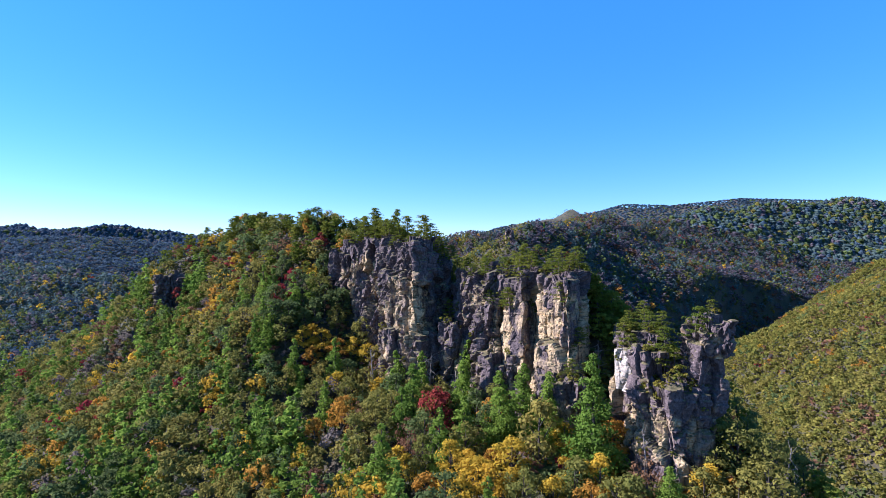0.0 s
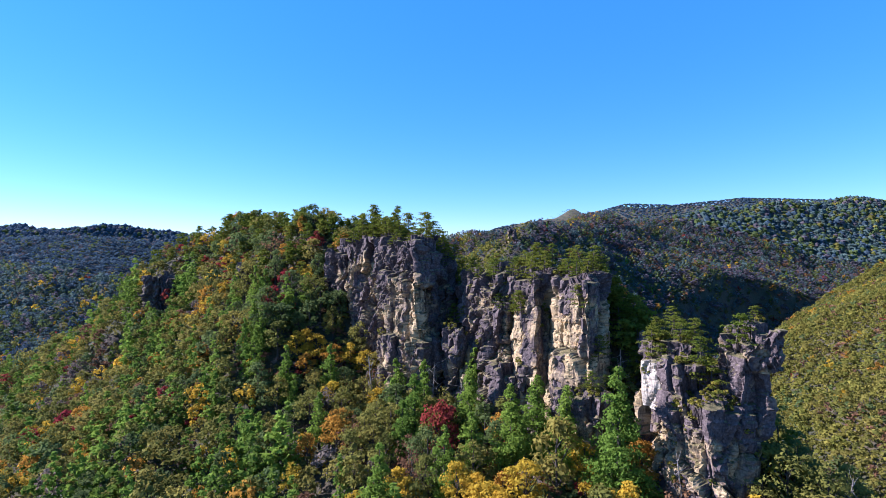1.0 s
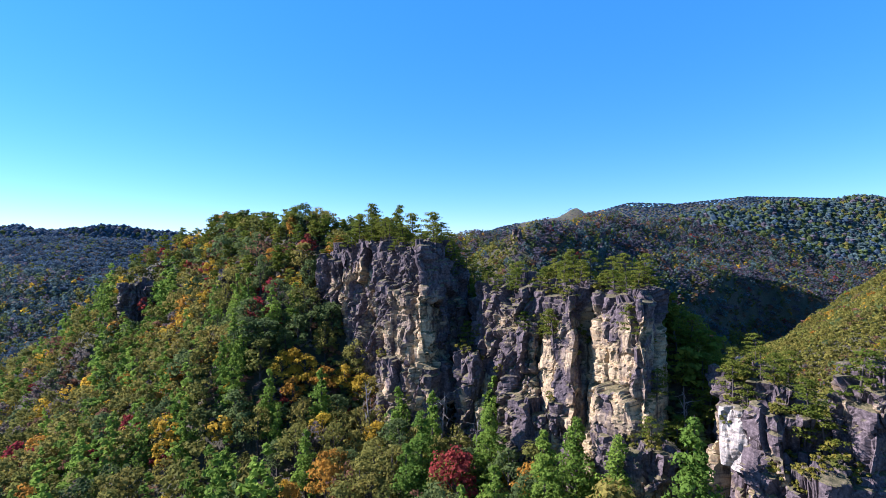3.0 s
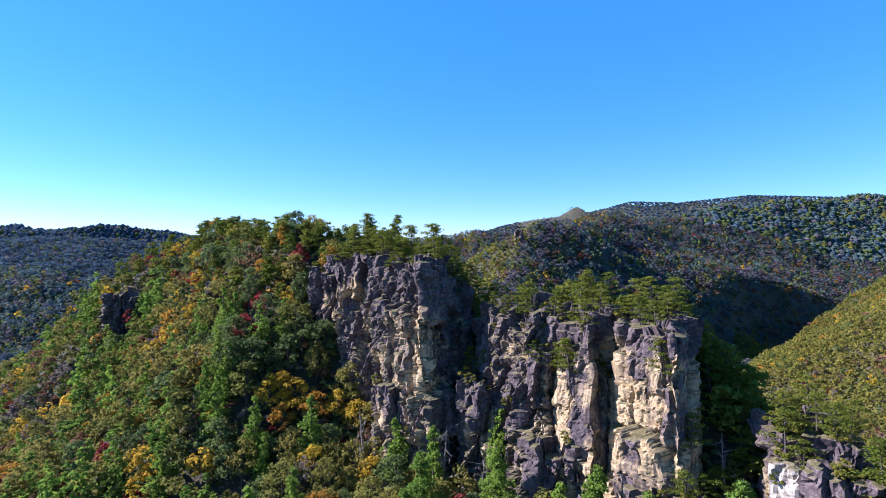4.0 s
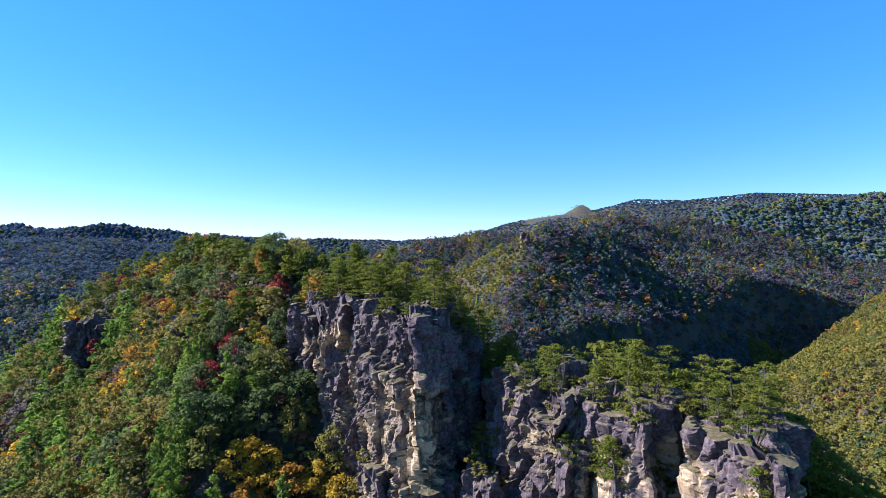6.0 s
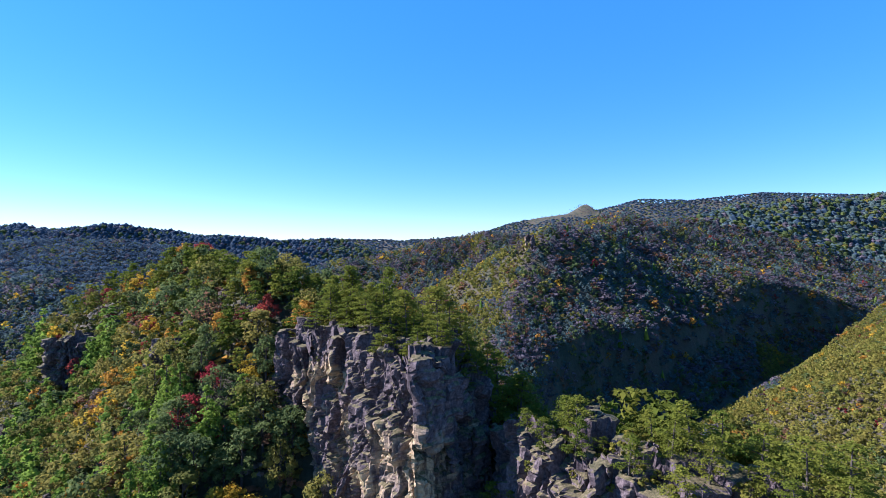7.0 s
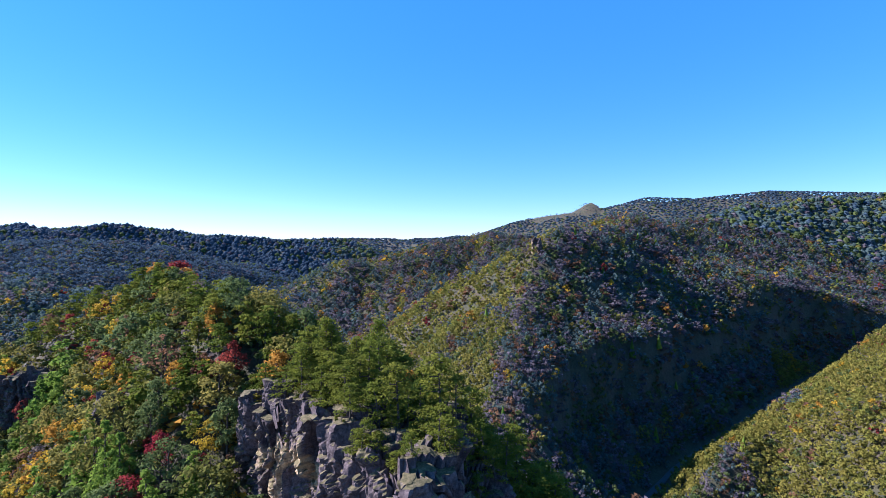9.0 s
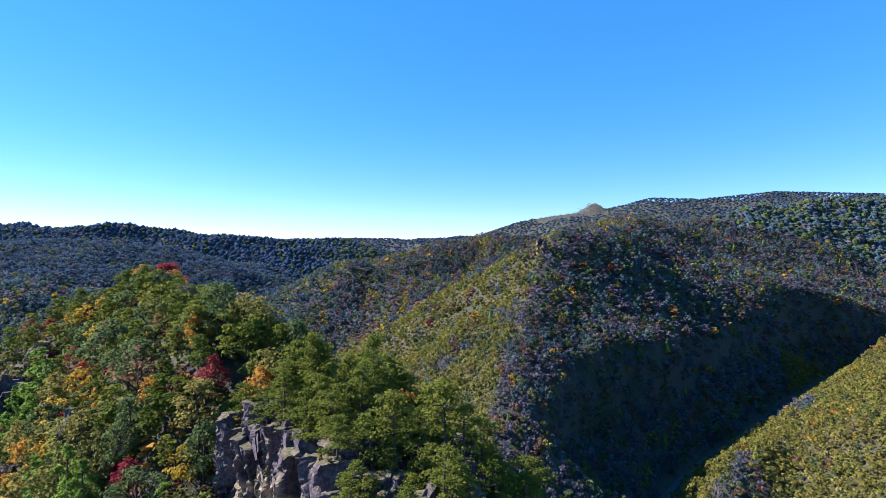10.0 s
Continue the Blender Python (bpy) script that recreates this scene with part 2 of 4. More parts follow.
def make_bark(name, a, c):
    m, nt, b = material(name)
    col = ramp(nt, noise_fac(nt, 3.0, 5, 0.7, scaled(nt, (2, 2, 0.4))), [(0.3, a), (0.7, c)])
    nt.links.new(col, b.inputs["Base Color"])
    b.inputs["Roughness"].default_value = 0.95
    return m


GROUND = make_ground()
BARK = make_bark("bark", (0.03, 0.024, 0.02), (0.08, 0.064, 0.05))
DEADWOOD = make_bark("weathered_wood", (0.12, 0.105, 0.095), (0.24, 0.215, 0.19))
FOREST = make_forest()
COLOURS = {
    "pine": ((0.088, 0.122, 0.016), (0.155, 0.168, 0.024)),
    "conifer": ((0.105, 0.180, 0.028), (0.165, 0.245, 0.036)),
    "green": ((0.078, 0.115, 0.040), (0.120, 0.158, 0.050)),
    "olive": ((0.145, 0.155, 0.036), (0.235, 0.203, 0.048)),
    "yellow": ((0.400, 0.290, 0.030), (0.470, 0.300, 0.030)),
    "orange": ((0.360, 0.185, 0.032), (0.420, 0.230, 0.036)),
    "red": ((0.200, 0.026, 0.034), (0.260, 0.055, 0.040)),
    "rust": ((0.160, 0.085, 0.050), (0.205, 0.115, 0.062)),
    "brown": ((0.130, 0.108, 0.092), (0.185, 0.152, 0.125)),
}
# next three: distance haze put into the base colour as extra blue
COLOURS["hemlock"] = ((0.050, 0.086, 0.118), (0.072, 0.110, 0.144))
# grey of bare wood, with violet haze and shade mixed in
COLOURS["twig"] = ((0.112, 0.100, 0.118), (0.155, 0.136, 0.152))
# conifer green, blued by the painted haze
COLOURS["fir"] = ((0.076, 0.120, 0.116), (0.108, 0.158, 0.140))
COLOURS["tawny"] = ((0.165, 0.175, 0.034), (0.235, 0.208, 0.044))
COLOURS["shrub"] = ((0.110, 0.130, 0.026), (0.230, 0.200, 0.035))
LEAF = {k: make_leaf(k + "_foliage", *v) for k, v in COLOURS.items()}


# ---- mesh helpers ----
def mesh_from(name, verts, faces, mat, smooth=False):
    """A mesh from arrays; faces of shape (n, 3) or (n, 4)."""
    me = bpy.data.meshes.new(name)
    verts, faces = np.asarray(verts, np.float32), np.asarray(faces, np.int32)
    nf, k = faces.shape
    me.vertices.add(len(verts))
    me.vertices.foreach_set("co", verts.ravel())
    me.loops.add(nf * k)
    me.loops.foreach_set("vertex_index", faces.ravel())
    me.polygons.add(nf)
    me.polygons.foreach_set("loop_start", np.arange(0, nf * k, k, dtype=np.int32))
    me.polygons.foreach_set("loop_total", np.full(nf, k, np.int32))
    me.polygons.foreach_set("use_smooth", np.full(nf, smooth))
    me.materials.append(mat)
    me.update(calc_edges=True)
    return me


def grid_faces(nu, nv, wrap):
    u = np.arange(nu if wrap else nu - 1)
    v = np.arange(nv - 1)
    U, V = np.meshgrid(u, v, indexing="ij")
    U2 = (U + 1) % nu
    return np.stack([U * nv + V, U2 * nv + V, U2 * nv + V + 1, U * nv + V + 1], -1).reshape(-1, 4)


def tubes(paths):
    """Tapered round limbs, joined: each path is a list of (x, y, z, radius)."""
    vs, fs, base, sides = [], [], 0, 5
    for path in paths:
        p = np.array(path, float)
        a = np.linspace(0, 2 * np.pi, sides, endpoint=False)
        d = p[-1, :3] - p[0, :3]
        d /= np.linalg.norm(d) + 1e-9
        e1 = np.cross(d, [0.3, 0.9, 0.1])
        e1 /= np.linalg.norm(e1)
        e2 = np.cross(d, e1)
        ring = np.cos(a)[:, None] * e1 + np.sin(a)[:, None] * e2
        v = p[None, :, :3] + ring[:, None, :] * p[None, :, 3:4]
        vs.append(v.reshape(-1, 3))
        fs.append(grid_faces(sides, len(p), True) + base)
        base += sides * len(p)
    return np.concatenate(vs), np.concatenate(fs)


def sprays(c, nrm, size, r, jitter=0.6):
    """Small kite-shaped sprays of leaves round centres c, facing nrm more or less."""
    n = len(c)
    nn = nrm + jitter * r.normal(size=(n, 3))
    nn /= np.linalg.norm(nn, axis=1)[:, None] + 1e-9
    t = np.cross(nn, r.normal(size=(n, 3)))
    t /= np.linalg.norm(t, axis=1)[:, None] + 1e-9
    b = np.cross(nn, t)
    s = (size * r.uniform(0.6, 1.4, n))[:, None]
    return np.stack([c - t * s, c + t * s * 0.6 - b * s * 0.8, c + t * s * 0.5 + b * s * 0.8], 1)      # (n, 3, 3)


def clumps(centres, radii, flat, per, size, r, jitter=0.6, up=0.0):
    out = []
    for c, rad in zip(centres, radii):
        d = r.normal(size=(per, 3))
        d /= np.linalg.norm(d, axis=1)[:, None]
        d[:, 2] = np.where(d[:, 2] < -0.45, -d[:, 2], d[:, 2])
        p = c + d * rad * np.array([1, 1, flat]) * r.uniform(0.5, 1.12, (per, 1))
        nrm = d / np.array([1, 1, max(flat, 0.35)]) + np.array([0, 0, up])
        out.append(sprays(p, nrm / (np.linalg.norm(nrm, axis=1)[:, None] + 1e-9), size, r, jitter))
    return np.concatenate(out)


def broad_crown(seed, n=24, per=40, size=0.25, slim=1.0, jitter=0.30, up=0.0):
    """A broadleaf tree 10 high: crown sprays and limbs."""
    r = np.random.default_rng(seed)
    cs, rs, limbs = [], [], []
    for i in range(n):
        h = r.uniform(0.0, 1.0)
        a = i * 2.4 + r.uniform(-0.5, 0.5)
        w = (math.sin(math.pi * (0.18 + 0.74 * h)) ** 0.8) * 3.1 * slim
        q = w * r.uniform(0.45, 1.0)
        c = np.array([math.cos(a) * q, math.sin(a) * q, 3.2 + 5.7 * h])
        cs.append(c)
        rs.append(r.uniform(0.8, 1.4))
        if i % 2 == 0:
            z0 = max(2.2, c[2] - q * 0.9 - 0.8)
            limbs.append([(0, 0, z0, 0.09), (*(c * 0.55 + np.array([0, 0, z0]) * 0.45), 0.06), (*c, 0.02)])
    cs.append(np.array([0, 0, 9.0]))
    rs.append(1.1)
    crown = clumps(cs, rs, 0.85, per, size, r, jitter, up)
    trunk = [[(0, 0, -2.0, 0.26), (0.05, 0.0, 2.5, 0.19), (0.1, 0.1, 6.0, 0.11), (0, 0, 9.2, 0.03)]] + limbs
    return crown, trunk


def pine_crown(seed, n=15, per=92, size=0.19, tall=0.45):
    """A ledge pine 10 high: flat tiers of needles on crooked limbs."""
    r = np.random.default_rng(seed)
    bend = r.uniform(-0.9, 0.9, 2)
    cs, rs, limbs = [], [], []
    for i in range(n):
        h = tall + (1 - tall) * (i + r.uniform(0, 0.8)) / n
        a = i * 2.4 + r.uniform(-0.7, 0.7)
        q = 3.4 * (1.10 - h) ** 0.55 * r.uniform(0.35, 1.2)
        base = np.array([bend[0] * h * h, bend[1] * h * h, 9.6 * h])
        c = base + np.array([math.cos(a) * q, math.sin(a) * q, 0.25 * q * r.uniform(-0.3, 1.0)])
        limbs.append([(*base, 0.075), (*(0.5 * base + 0.5 * c - np.array([0, 0, 0.15])), 0.05), (*c, 0.015)])
        for f, k in ((1.0, 1.0), (0.55, 0.8)):
            cs.append(base + (c - base) * f + np.array([0, 0, 0.15]))
            rs.append(r.uniform(0.85, 1.35) * k)
    cs.append(np.array([bend[0], bend[1], 9.8]))
    rs.append(0.9)
    crown = clumps(cs, rs, 0.46, per // 2, size, r, 0.5, 0.7)
    trunk = [[(0, 0, -2.0, 0.22), (bend[0] * 0.1, bend[1] * 0.1, 3.0, 0.17), (bend[0] * 0.5, bend[1] * 0.5, 7.0, 0.10), (bend[0], bend[1], 9.8, 0.025)]] + limbs
    return crown, trunk


def spire_crown(seed, tiers=16, per=40, size=0.17, wide=2.2, boughs=8):
    """A tall conifer 10 high: a ragged feathery cone of boughs."""
    r = np.random.default_rng(seed)
    cs, rs, limbs = [], [], []
    for i in range(tiers):
        h = 0.06 + 0.90 * i / tiers
        w = wide * (1 - h) ** 0.7
        for k in range(max(2, int(boughs * (1 - h) + 1))):
            a = r.uniform(0, 2 * math.pi)
            q = w * r.uniform(0.25, 1.1)
            c = np.array([math.cos(a) * q, math.sin(a) * q, 10 * h + 0.15 * q + r.uniform(-0.4, 0.4)])
            cs.append(c)
            rs.append(0.36 + 0.50 * (1 - h) * r.uniform(0.6, 1.4))
            if k == 0:
                limbs.append([(0, 0, 10 * h - 0.3, 0.05), (*(c * 0.5 + np.array([0, 0, 5 * h])), 0.035), (*c, 0.012)])
    cs.append(np.array([0, 0, 9.6]))
    rs.append(0.35)
    crown = clumps(cs, rs, 0.8, per, size, r, 0.6, 0.35)
    trunk = [[(0, 0, -2.0, 0.20), (0, 0, 5, 0.12), (0, 0, 10, 0.02)]] + limbs
    return crown, trunk


def crown_mesh(name, v, mat):
    n = len(v)
    return mesh_from(name, v.reshape(-1, 3), np.arange(n * 3).reshape(n, 3), mat)


# ---- ground ----
def build_ground():
    a = np.concatenate([np.linspace(-62, 62, 340), np.linspace(66, 294, 40)])
    a = np.radians(a)
    rad = np.concatenate([np.geomspace(8, 4060, 200), np.linspace(4080, 4140, 3), np.geomspace(4250, 6500, 8)])
    A, R = np.meshgrid(a, rad, indexing="ij")
    X, Y = np.sin(A) * R, np.cos(A) * R
    Z = ground_height(X, Y)
    v = np.stack([X, Y, Z], -1).reshape(-1, 3)
    f = grid_faces(len(a), len(rad), True)[:, ::-1]
    me = mesh_from("ground", v, f, GROUND, True)
    hub = bmesh.new()
    hub.from_mesh(me)
    hub.verts.ensure_lookup_table()
    hub.faces.new([hub.verts[i * len(rad)] for i in range(len(a))][::-1])
    hub.normal_update()
    hub.to_mesh(me)
    hub.free()
    return tagged(new("ground", me), "steep leaf-strewn forest floor of hills and gorge", "ground", kind="structure")


build_ground()

m, nt, b = material("river_water")
b.inputs["Base Color"].default_value = (0.03, 0.045, 0.05, 1)
b.inputs["Roughness"].default_value = 0.30
b.inputs["Specular IOR Level"].default_value = 0.12
bump = node(nt, "ShaderNodeBump", Strength=0.35, Distance=0.3)
nt.links.new(noise_fac(nt, 0.35, 4, 0.6), bump.inputs["Height"])
nt.links.new(bump.outputs["Normal"], b.inputs["Normal"])
WATER = m


def build_river():
    line = np.array(RIVER, float)
    t = np.linspace(0, len(line) - 1, 90)
    px, py = np.interp(t, np.arange(len(line)), line[:, 0]), np.interp(t, np.arange(len(line)), line[:, 1])
    dx, dy = np.gradient(px), np.gradient(py)
    n = np.hypot(dx, dy)
    w = 3.2 + 1.0 * np.sin(t * 5)
    across = np.linspace(-1, 1, 7)
    X = px[:, None] - (dy / n * w)[:, None] * across
    Y = py[:, None] + (dx / n * w)[:, None] * across
    Z = np.full(X.shape, -21.5)
    me = mesh_from("water", np.stack([X, Y, Z], -1).reshape(-1, 3), grid_faces(len(t), 7, False)[:, ::-1], WATER, True)
    return tagged(new("water", me), "dark river with pale riffles in the gorge", "river", kind="structure")


build_river()


# ---- rock ----
ROCKS = []                                       # plan, bounds and surface of each piece of rock
LEDGES = []                                      # where shrubs hold on in the rock: x, y, z, size


def cliff_mesh(name, plan, z0, z1, seed, mat, batter=0.05, block=3.2, rough=1.0, step=0.34, cap=1.2, bushes=5, tops=9, fresh=0.0, flute=0.0, crust=6.0):
    """Jointed sandstone over a plan with corners: faces break into tilted blocks, clefts and beds."""
    pl = np.array(plan, float)
    nxt = np.roll(pl, -1, 0)
    if np.sum(pl[:, 0] * nxt[:, 1] - nxt[:, 0] * pl[:, 1]) < 0:
        pl = pl[::-1]
        nxt = np.roll(pl, -1, 0)
    e = nxt - pl
    ln = np.hypot(e[:, 0], e[:, 1])
    en = np.stack([e[:, 1], -e[:, 0]], 1) / ln[:, None]
    pts, nrm = [], []
    for k in range(len(pl)):
        n = max(2, int(ln[k] / step))
        u = (np.arange(n) / n)[:, None]
        pts.append(pl[k] + e[k] * u)
        near0, near1 = np.clip(1 - u * ln[k] / 1.0, 0, 1) * 0.5, np.clip(1 - (1 - u) * ln[k] / 1.0, 0, 1) * 0.5
        w = en[k] * (1 - near0 - near1) + en[k - 1] * near0 + en[(k + 1) % len(pl)] * near1
        nrm.append(w / np.linalg.norm(w, axis=1)[:, None])
    base, bn = np.concatenate(pts), np.concatenate(nrm)
    nu, nv = len(base), max(10, int((z1 - z0) / step))
    mid = pl.mean(0)
    nc = max(5, int(np.min(np.hypot(*(pl - mid).T)) / step / 1.2))
    t = np.concatenate([np.linspace(0, 1, nv), np.ones(nc)])
    shrink = np.concatenate([np.ones(nv), np.linspace(1, 0.02, nc + 1)[1:]])
    flat = mid + (base[:, None, :] - mid) * shrink[None, :, None] + bn[:, None, :] * (batter * (z1 - z0) * (1 - t))[None, :, None]
    Z = z0 + (z1 - z0) * t + cap * (1 - shrink ** 2) * 0.6
    p = np.concatenate([flat, np.broadcast_to(Z[None, :, None], (nu, nv + nc, 1))], 2).reshape(-1, 3)
    n3 = np.concatenate([np.repeat(bn, nv + nc, 0), np.zeros((nu * (nv + nc), 1))], 1)
    tan = np.stack([-n3[:, 1], n3[:, 0]], 1)
    up = np.tile(1 - shrink, nu)
    r = np.random.default_rng(seed + 700)
    warp = p + 0.8 * np.stack([vnoise(p / 4 + 9, seed), vnoise(p / 4 + 31, seed), vnoise(p / 4 + 57, seed)], 1)
    tip = r.uniform(-0.22, 0.22, 2)
    warp[:, 0] += tip[0] * (warp[:, 2] - z0)
    warp[:, 2] += tip[1] * (warp[:, 0] - mid[0])
    d = np.zeros(len(p))
    vals = []
    for k, (wide, tall, push, turn, dip, cleft) in enumerate([(1.9, 5.0, 3.6, 0.75, 0.14, 1.5), (0.9, 2.3, 1.25, 0.6, 0.20, 0.7), (0.38, 0.62, 0.30, 0.4, 0.25, 0.22)]):
        size = np.array([block * wide, block * wide, block * tall])
        v, off, gap = blocks((warp if k < 2 else p + 0.4 * (warp - p)) / size, seed + 20 * k)
        off = off * size
        d += (v[:, 0] - 0.55) * push - cleft * np.exp(-(gap / 0.045) ** 2)
        d += (v[:, 1] - 0.5) * 2 * turn * (off[:, 0] * tan[:, 0] + off[:, 1] * tan[:, 1]) * (0.6 if k == 0 else 1.0)
        d += (v[:, 2] - 0.5) * 2 * dip * off[:, 2] * (0.6 if k == 0 else 1.0)
        vals.append(v)
    beds = warp[:, 2] / 3.4 + 0.5 * vnoise(p / 11, seed)
    d += 0.55 * (beds % 1.0 - 0.5) * (0.4 + vals[1][:, 2]) + 1.3 * fbm(p / np.array([9, 9, 14]), 2, seed + 5)
    d -= flute * np.abs(fbm(warp / np.array([1.7, 1.7, 9.0]), 3, seed + 8)) * 3.2
    d -= 0.22 * np.abs(fbm(p / np.array([0.9, 0.9, 1.2]), 2, seed + 9))
    d *= rough
    p2 = p + n3 * (d * (1 - up))[:, None]
    p2[:, :2] += tan * (rough * (1 - up) * (1.5 * vnoise(p / np.array([5, 5, 7]), seed + 3) + 0.7 * vnoise(p / np.array([1.6, 1.6, 2.4]), seed + 4)))[:, None]
    p2[:, 2] += up * (1.6 * fbm(p / 3.0, 4, seed + 9) + (vals[1][:, 0] - 0.5) * 1.2) * rough
    p2[:, 2] += ((vals[0][:, 0] - 0.62) * 7.0 + (vals[1][:, 0] - 0.5) * 2.6) * np.clip((p[:, 2] - z1 + 12) / 12, 0, 1) ** 1.5 * rough
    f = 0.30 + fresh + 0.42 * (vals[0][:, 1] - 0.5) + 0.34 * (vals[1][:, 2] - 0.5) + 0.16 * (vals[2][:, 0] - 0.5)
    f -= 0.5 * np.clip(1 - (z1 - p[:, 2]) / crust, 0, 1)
    g, gn = p2.reshape(nu, nv + nc, 3), n3.reshape(nu, nv + nc, 3)
    pick = np.random.default_rng(seed)
    for _ in range(bushes):
        for _ in range(60):
            i, j = int(pick.integers(0, nu)), int(pick.integers(int(nv * 0.3), nv - 2))
            if (gn[i, j, 1] < -0.3 or gn[i, j, 0] < -0.5) and g[i, j + 1, 2] - g[i, j, 2] < step * 1.2 and np.dot(g[i, j + 1] - g[i, j], gn[i, j]) < -0.12:
                break
        LEDGES.append((*(g[i, j] - gn[i, j] * 0.3), pick.uniform(0.7, 1.9)))
    for _ in range(tops):
        i, j = int(pick.integers(0, nu)), nv + int(pick.integers(0, max(1, int(nc * 0.7))))
        LEDGES.append((*g[i, j], pick.uniform(0.8, 2.2)))
    faces = grid_faces(nu, nv + nc, True)
    me = mesh_from(name, p2, faces, mat)
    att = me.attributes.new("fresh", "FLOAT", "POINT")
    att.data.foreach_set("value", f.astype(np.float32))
    tree = BVHTree.FromPolygons(p2[:].tolist(), faces.tolist())
    ROCKS.append((pl, pl.min(0) - 4, pl.max(0) + 4, tree, z1))
    return me


def oblong(cx, cy, rx, ry, rot, seed, n=7):
    """The plan of a lone rock: an uneven polygon."""
    r = np.random.default_rng(seed)
    a = (np.arange(n) + r.uniform(-0.25, 0.25, n)) * 2 * math.pi / n
    k = r.uniform(0.85, 1.15, n)
    u, v, c, q = np.cos(a) * rx * k, np.sin(a) * ry * k, math.cos(rot), math.sin(rot)
    return list(zip(cx + u * c - v * q, cy + u * q + v * c))


def part(name, me, parent, label=""):
    ob = new(name, me)
    ob.parent = parent
    return tagged(ob, label) if label else ob


def rock_thing(name, label, pieces, group=""):
    thing = tagged(new(name), label, "rock", group)
    for pname, plan, z0, z1, kw in pieces:
        kw = dict(kw)
        mat = kw.pop("mat", ROCK)
        part(pname, cliff_mesh(pname, plan, z0, z1, len(ROCKS) * 7 + 3, mat, **kw), thing)
    return thing


rock_thing("rock_tower", "tall fluted sandstone tower with tan and purple-grey faces under pines", [
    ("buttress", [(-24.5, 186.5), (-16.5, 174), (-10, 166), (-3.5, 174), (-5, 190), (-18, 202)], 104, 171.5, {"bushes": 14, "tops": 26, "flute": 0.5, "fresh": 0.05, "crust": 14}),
    # fresh -0.2 on these two walls: their shade put into the rock colour
    ("shaded_wall", [(-6, 171), (2.5, 181.5), (3, 194), (-8, 196)], 104, 165, {"bushes": 4, "fresh": -0.2, "step": 0.4}),
    ("back_wall", [(0, 178.5), (9, 190.5), (4, 200), (-4, 192)], 104, 157, {"bushes": 3, "fresh": -0.2, "step": 0.45}),
    ("slab", [(-38, 201), (-28.5, 190), (-23, 187.5), (-18, 194), (-28, 206)], 116, 170.5, {"bushes": 8, "fresh": 0.10, "flute": 0.3}),
    ("side_slab", [(-47.5, 210), (-43, 203.5), (-37, 200.5), (-34, 206), (-40, 216)], 122, 167, {"bushes": 4, "fresh": -0.1, "flute": 0.4}),
    ("cap", [(-41, 205), (-31, 194), (-23, 189.5), (-14, 192), (-24, 210)], 164, 172.5, {"bushes": 2, "tops": 22, "rough": 0.7}),
    ("undercut_foot", [(-22.5, 177), (-17.5, 169.5), (-12, 167), (-8, 163.2), (-2.5, 171), (-8, 180)], 102, 139, {"bushes": 4, "tops": 7, "fresh": 0.06}),
    ("side_block", [(0, 166), (1, 160.5), (6, 159), (8, 166), (3, 170)], 108, 143.5, {"bushes": 2, "block": 2.6}),
], "cliff towers")
rock_thing("rock_tower", "broad sandstone tower with pale tan slabs and ledges with shrubs", [
    ("buttress", [(5.5, 167), (6.3, 161.5), (12, 152.5), (17, 149.5), (21, 158), (14, 170)], 108, 162.5, {"bushes": 18, "fresh": -0.02}),
    ("slab", [(16.3, 152), (19.2, 145.5), (22.7, 140), (31, 146.5), (29, 157), (20, 158)], 108, 163.0, {"bushes": 14, "fresh": 0.22, "rough": 0.6, "block": 4.4}),
    ("foot_block", [(10.5, 150.5), (14, 145), (20, 141.5), (23.5, 147), (16, 154)], 104, 137, {"bushes": 14, "fresh": 0.0}),
    ("back_wall", [(7, 170), (14, 164), (21, 172), (10, 184), (4, 179)], 108, 156, {"step": 0.6, "bushes": 2}),
], "cliff towers")
rock_thing("rock_tower", "slender tan sandstone tower split off by a dark cleft", [
    ("buttress", [(27.2, 138.8), (29.8, 132), (32, 127.2), (35.2, 129.5), (41.5, 142), (38, 149), (31, 148)], 106, 163.0, {"bushes": 9, "fresh": 0.18, "rough": 0.62, "block": 4.2}),
    ("foot_block", [(27.5, 133), (30, 126.5), (34, 123.5), (40, 127), (36, 135)], 104, 134, {"bushes": 3, "fresh": 0.1}),
], "cliff towers")
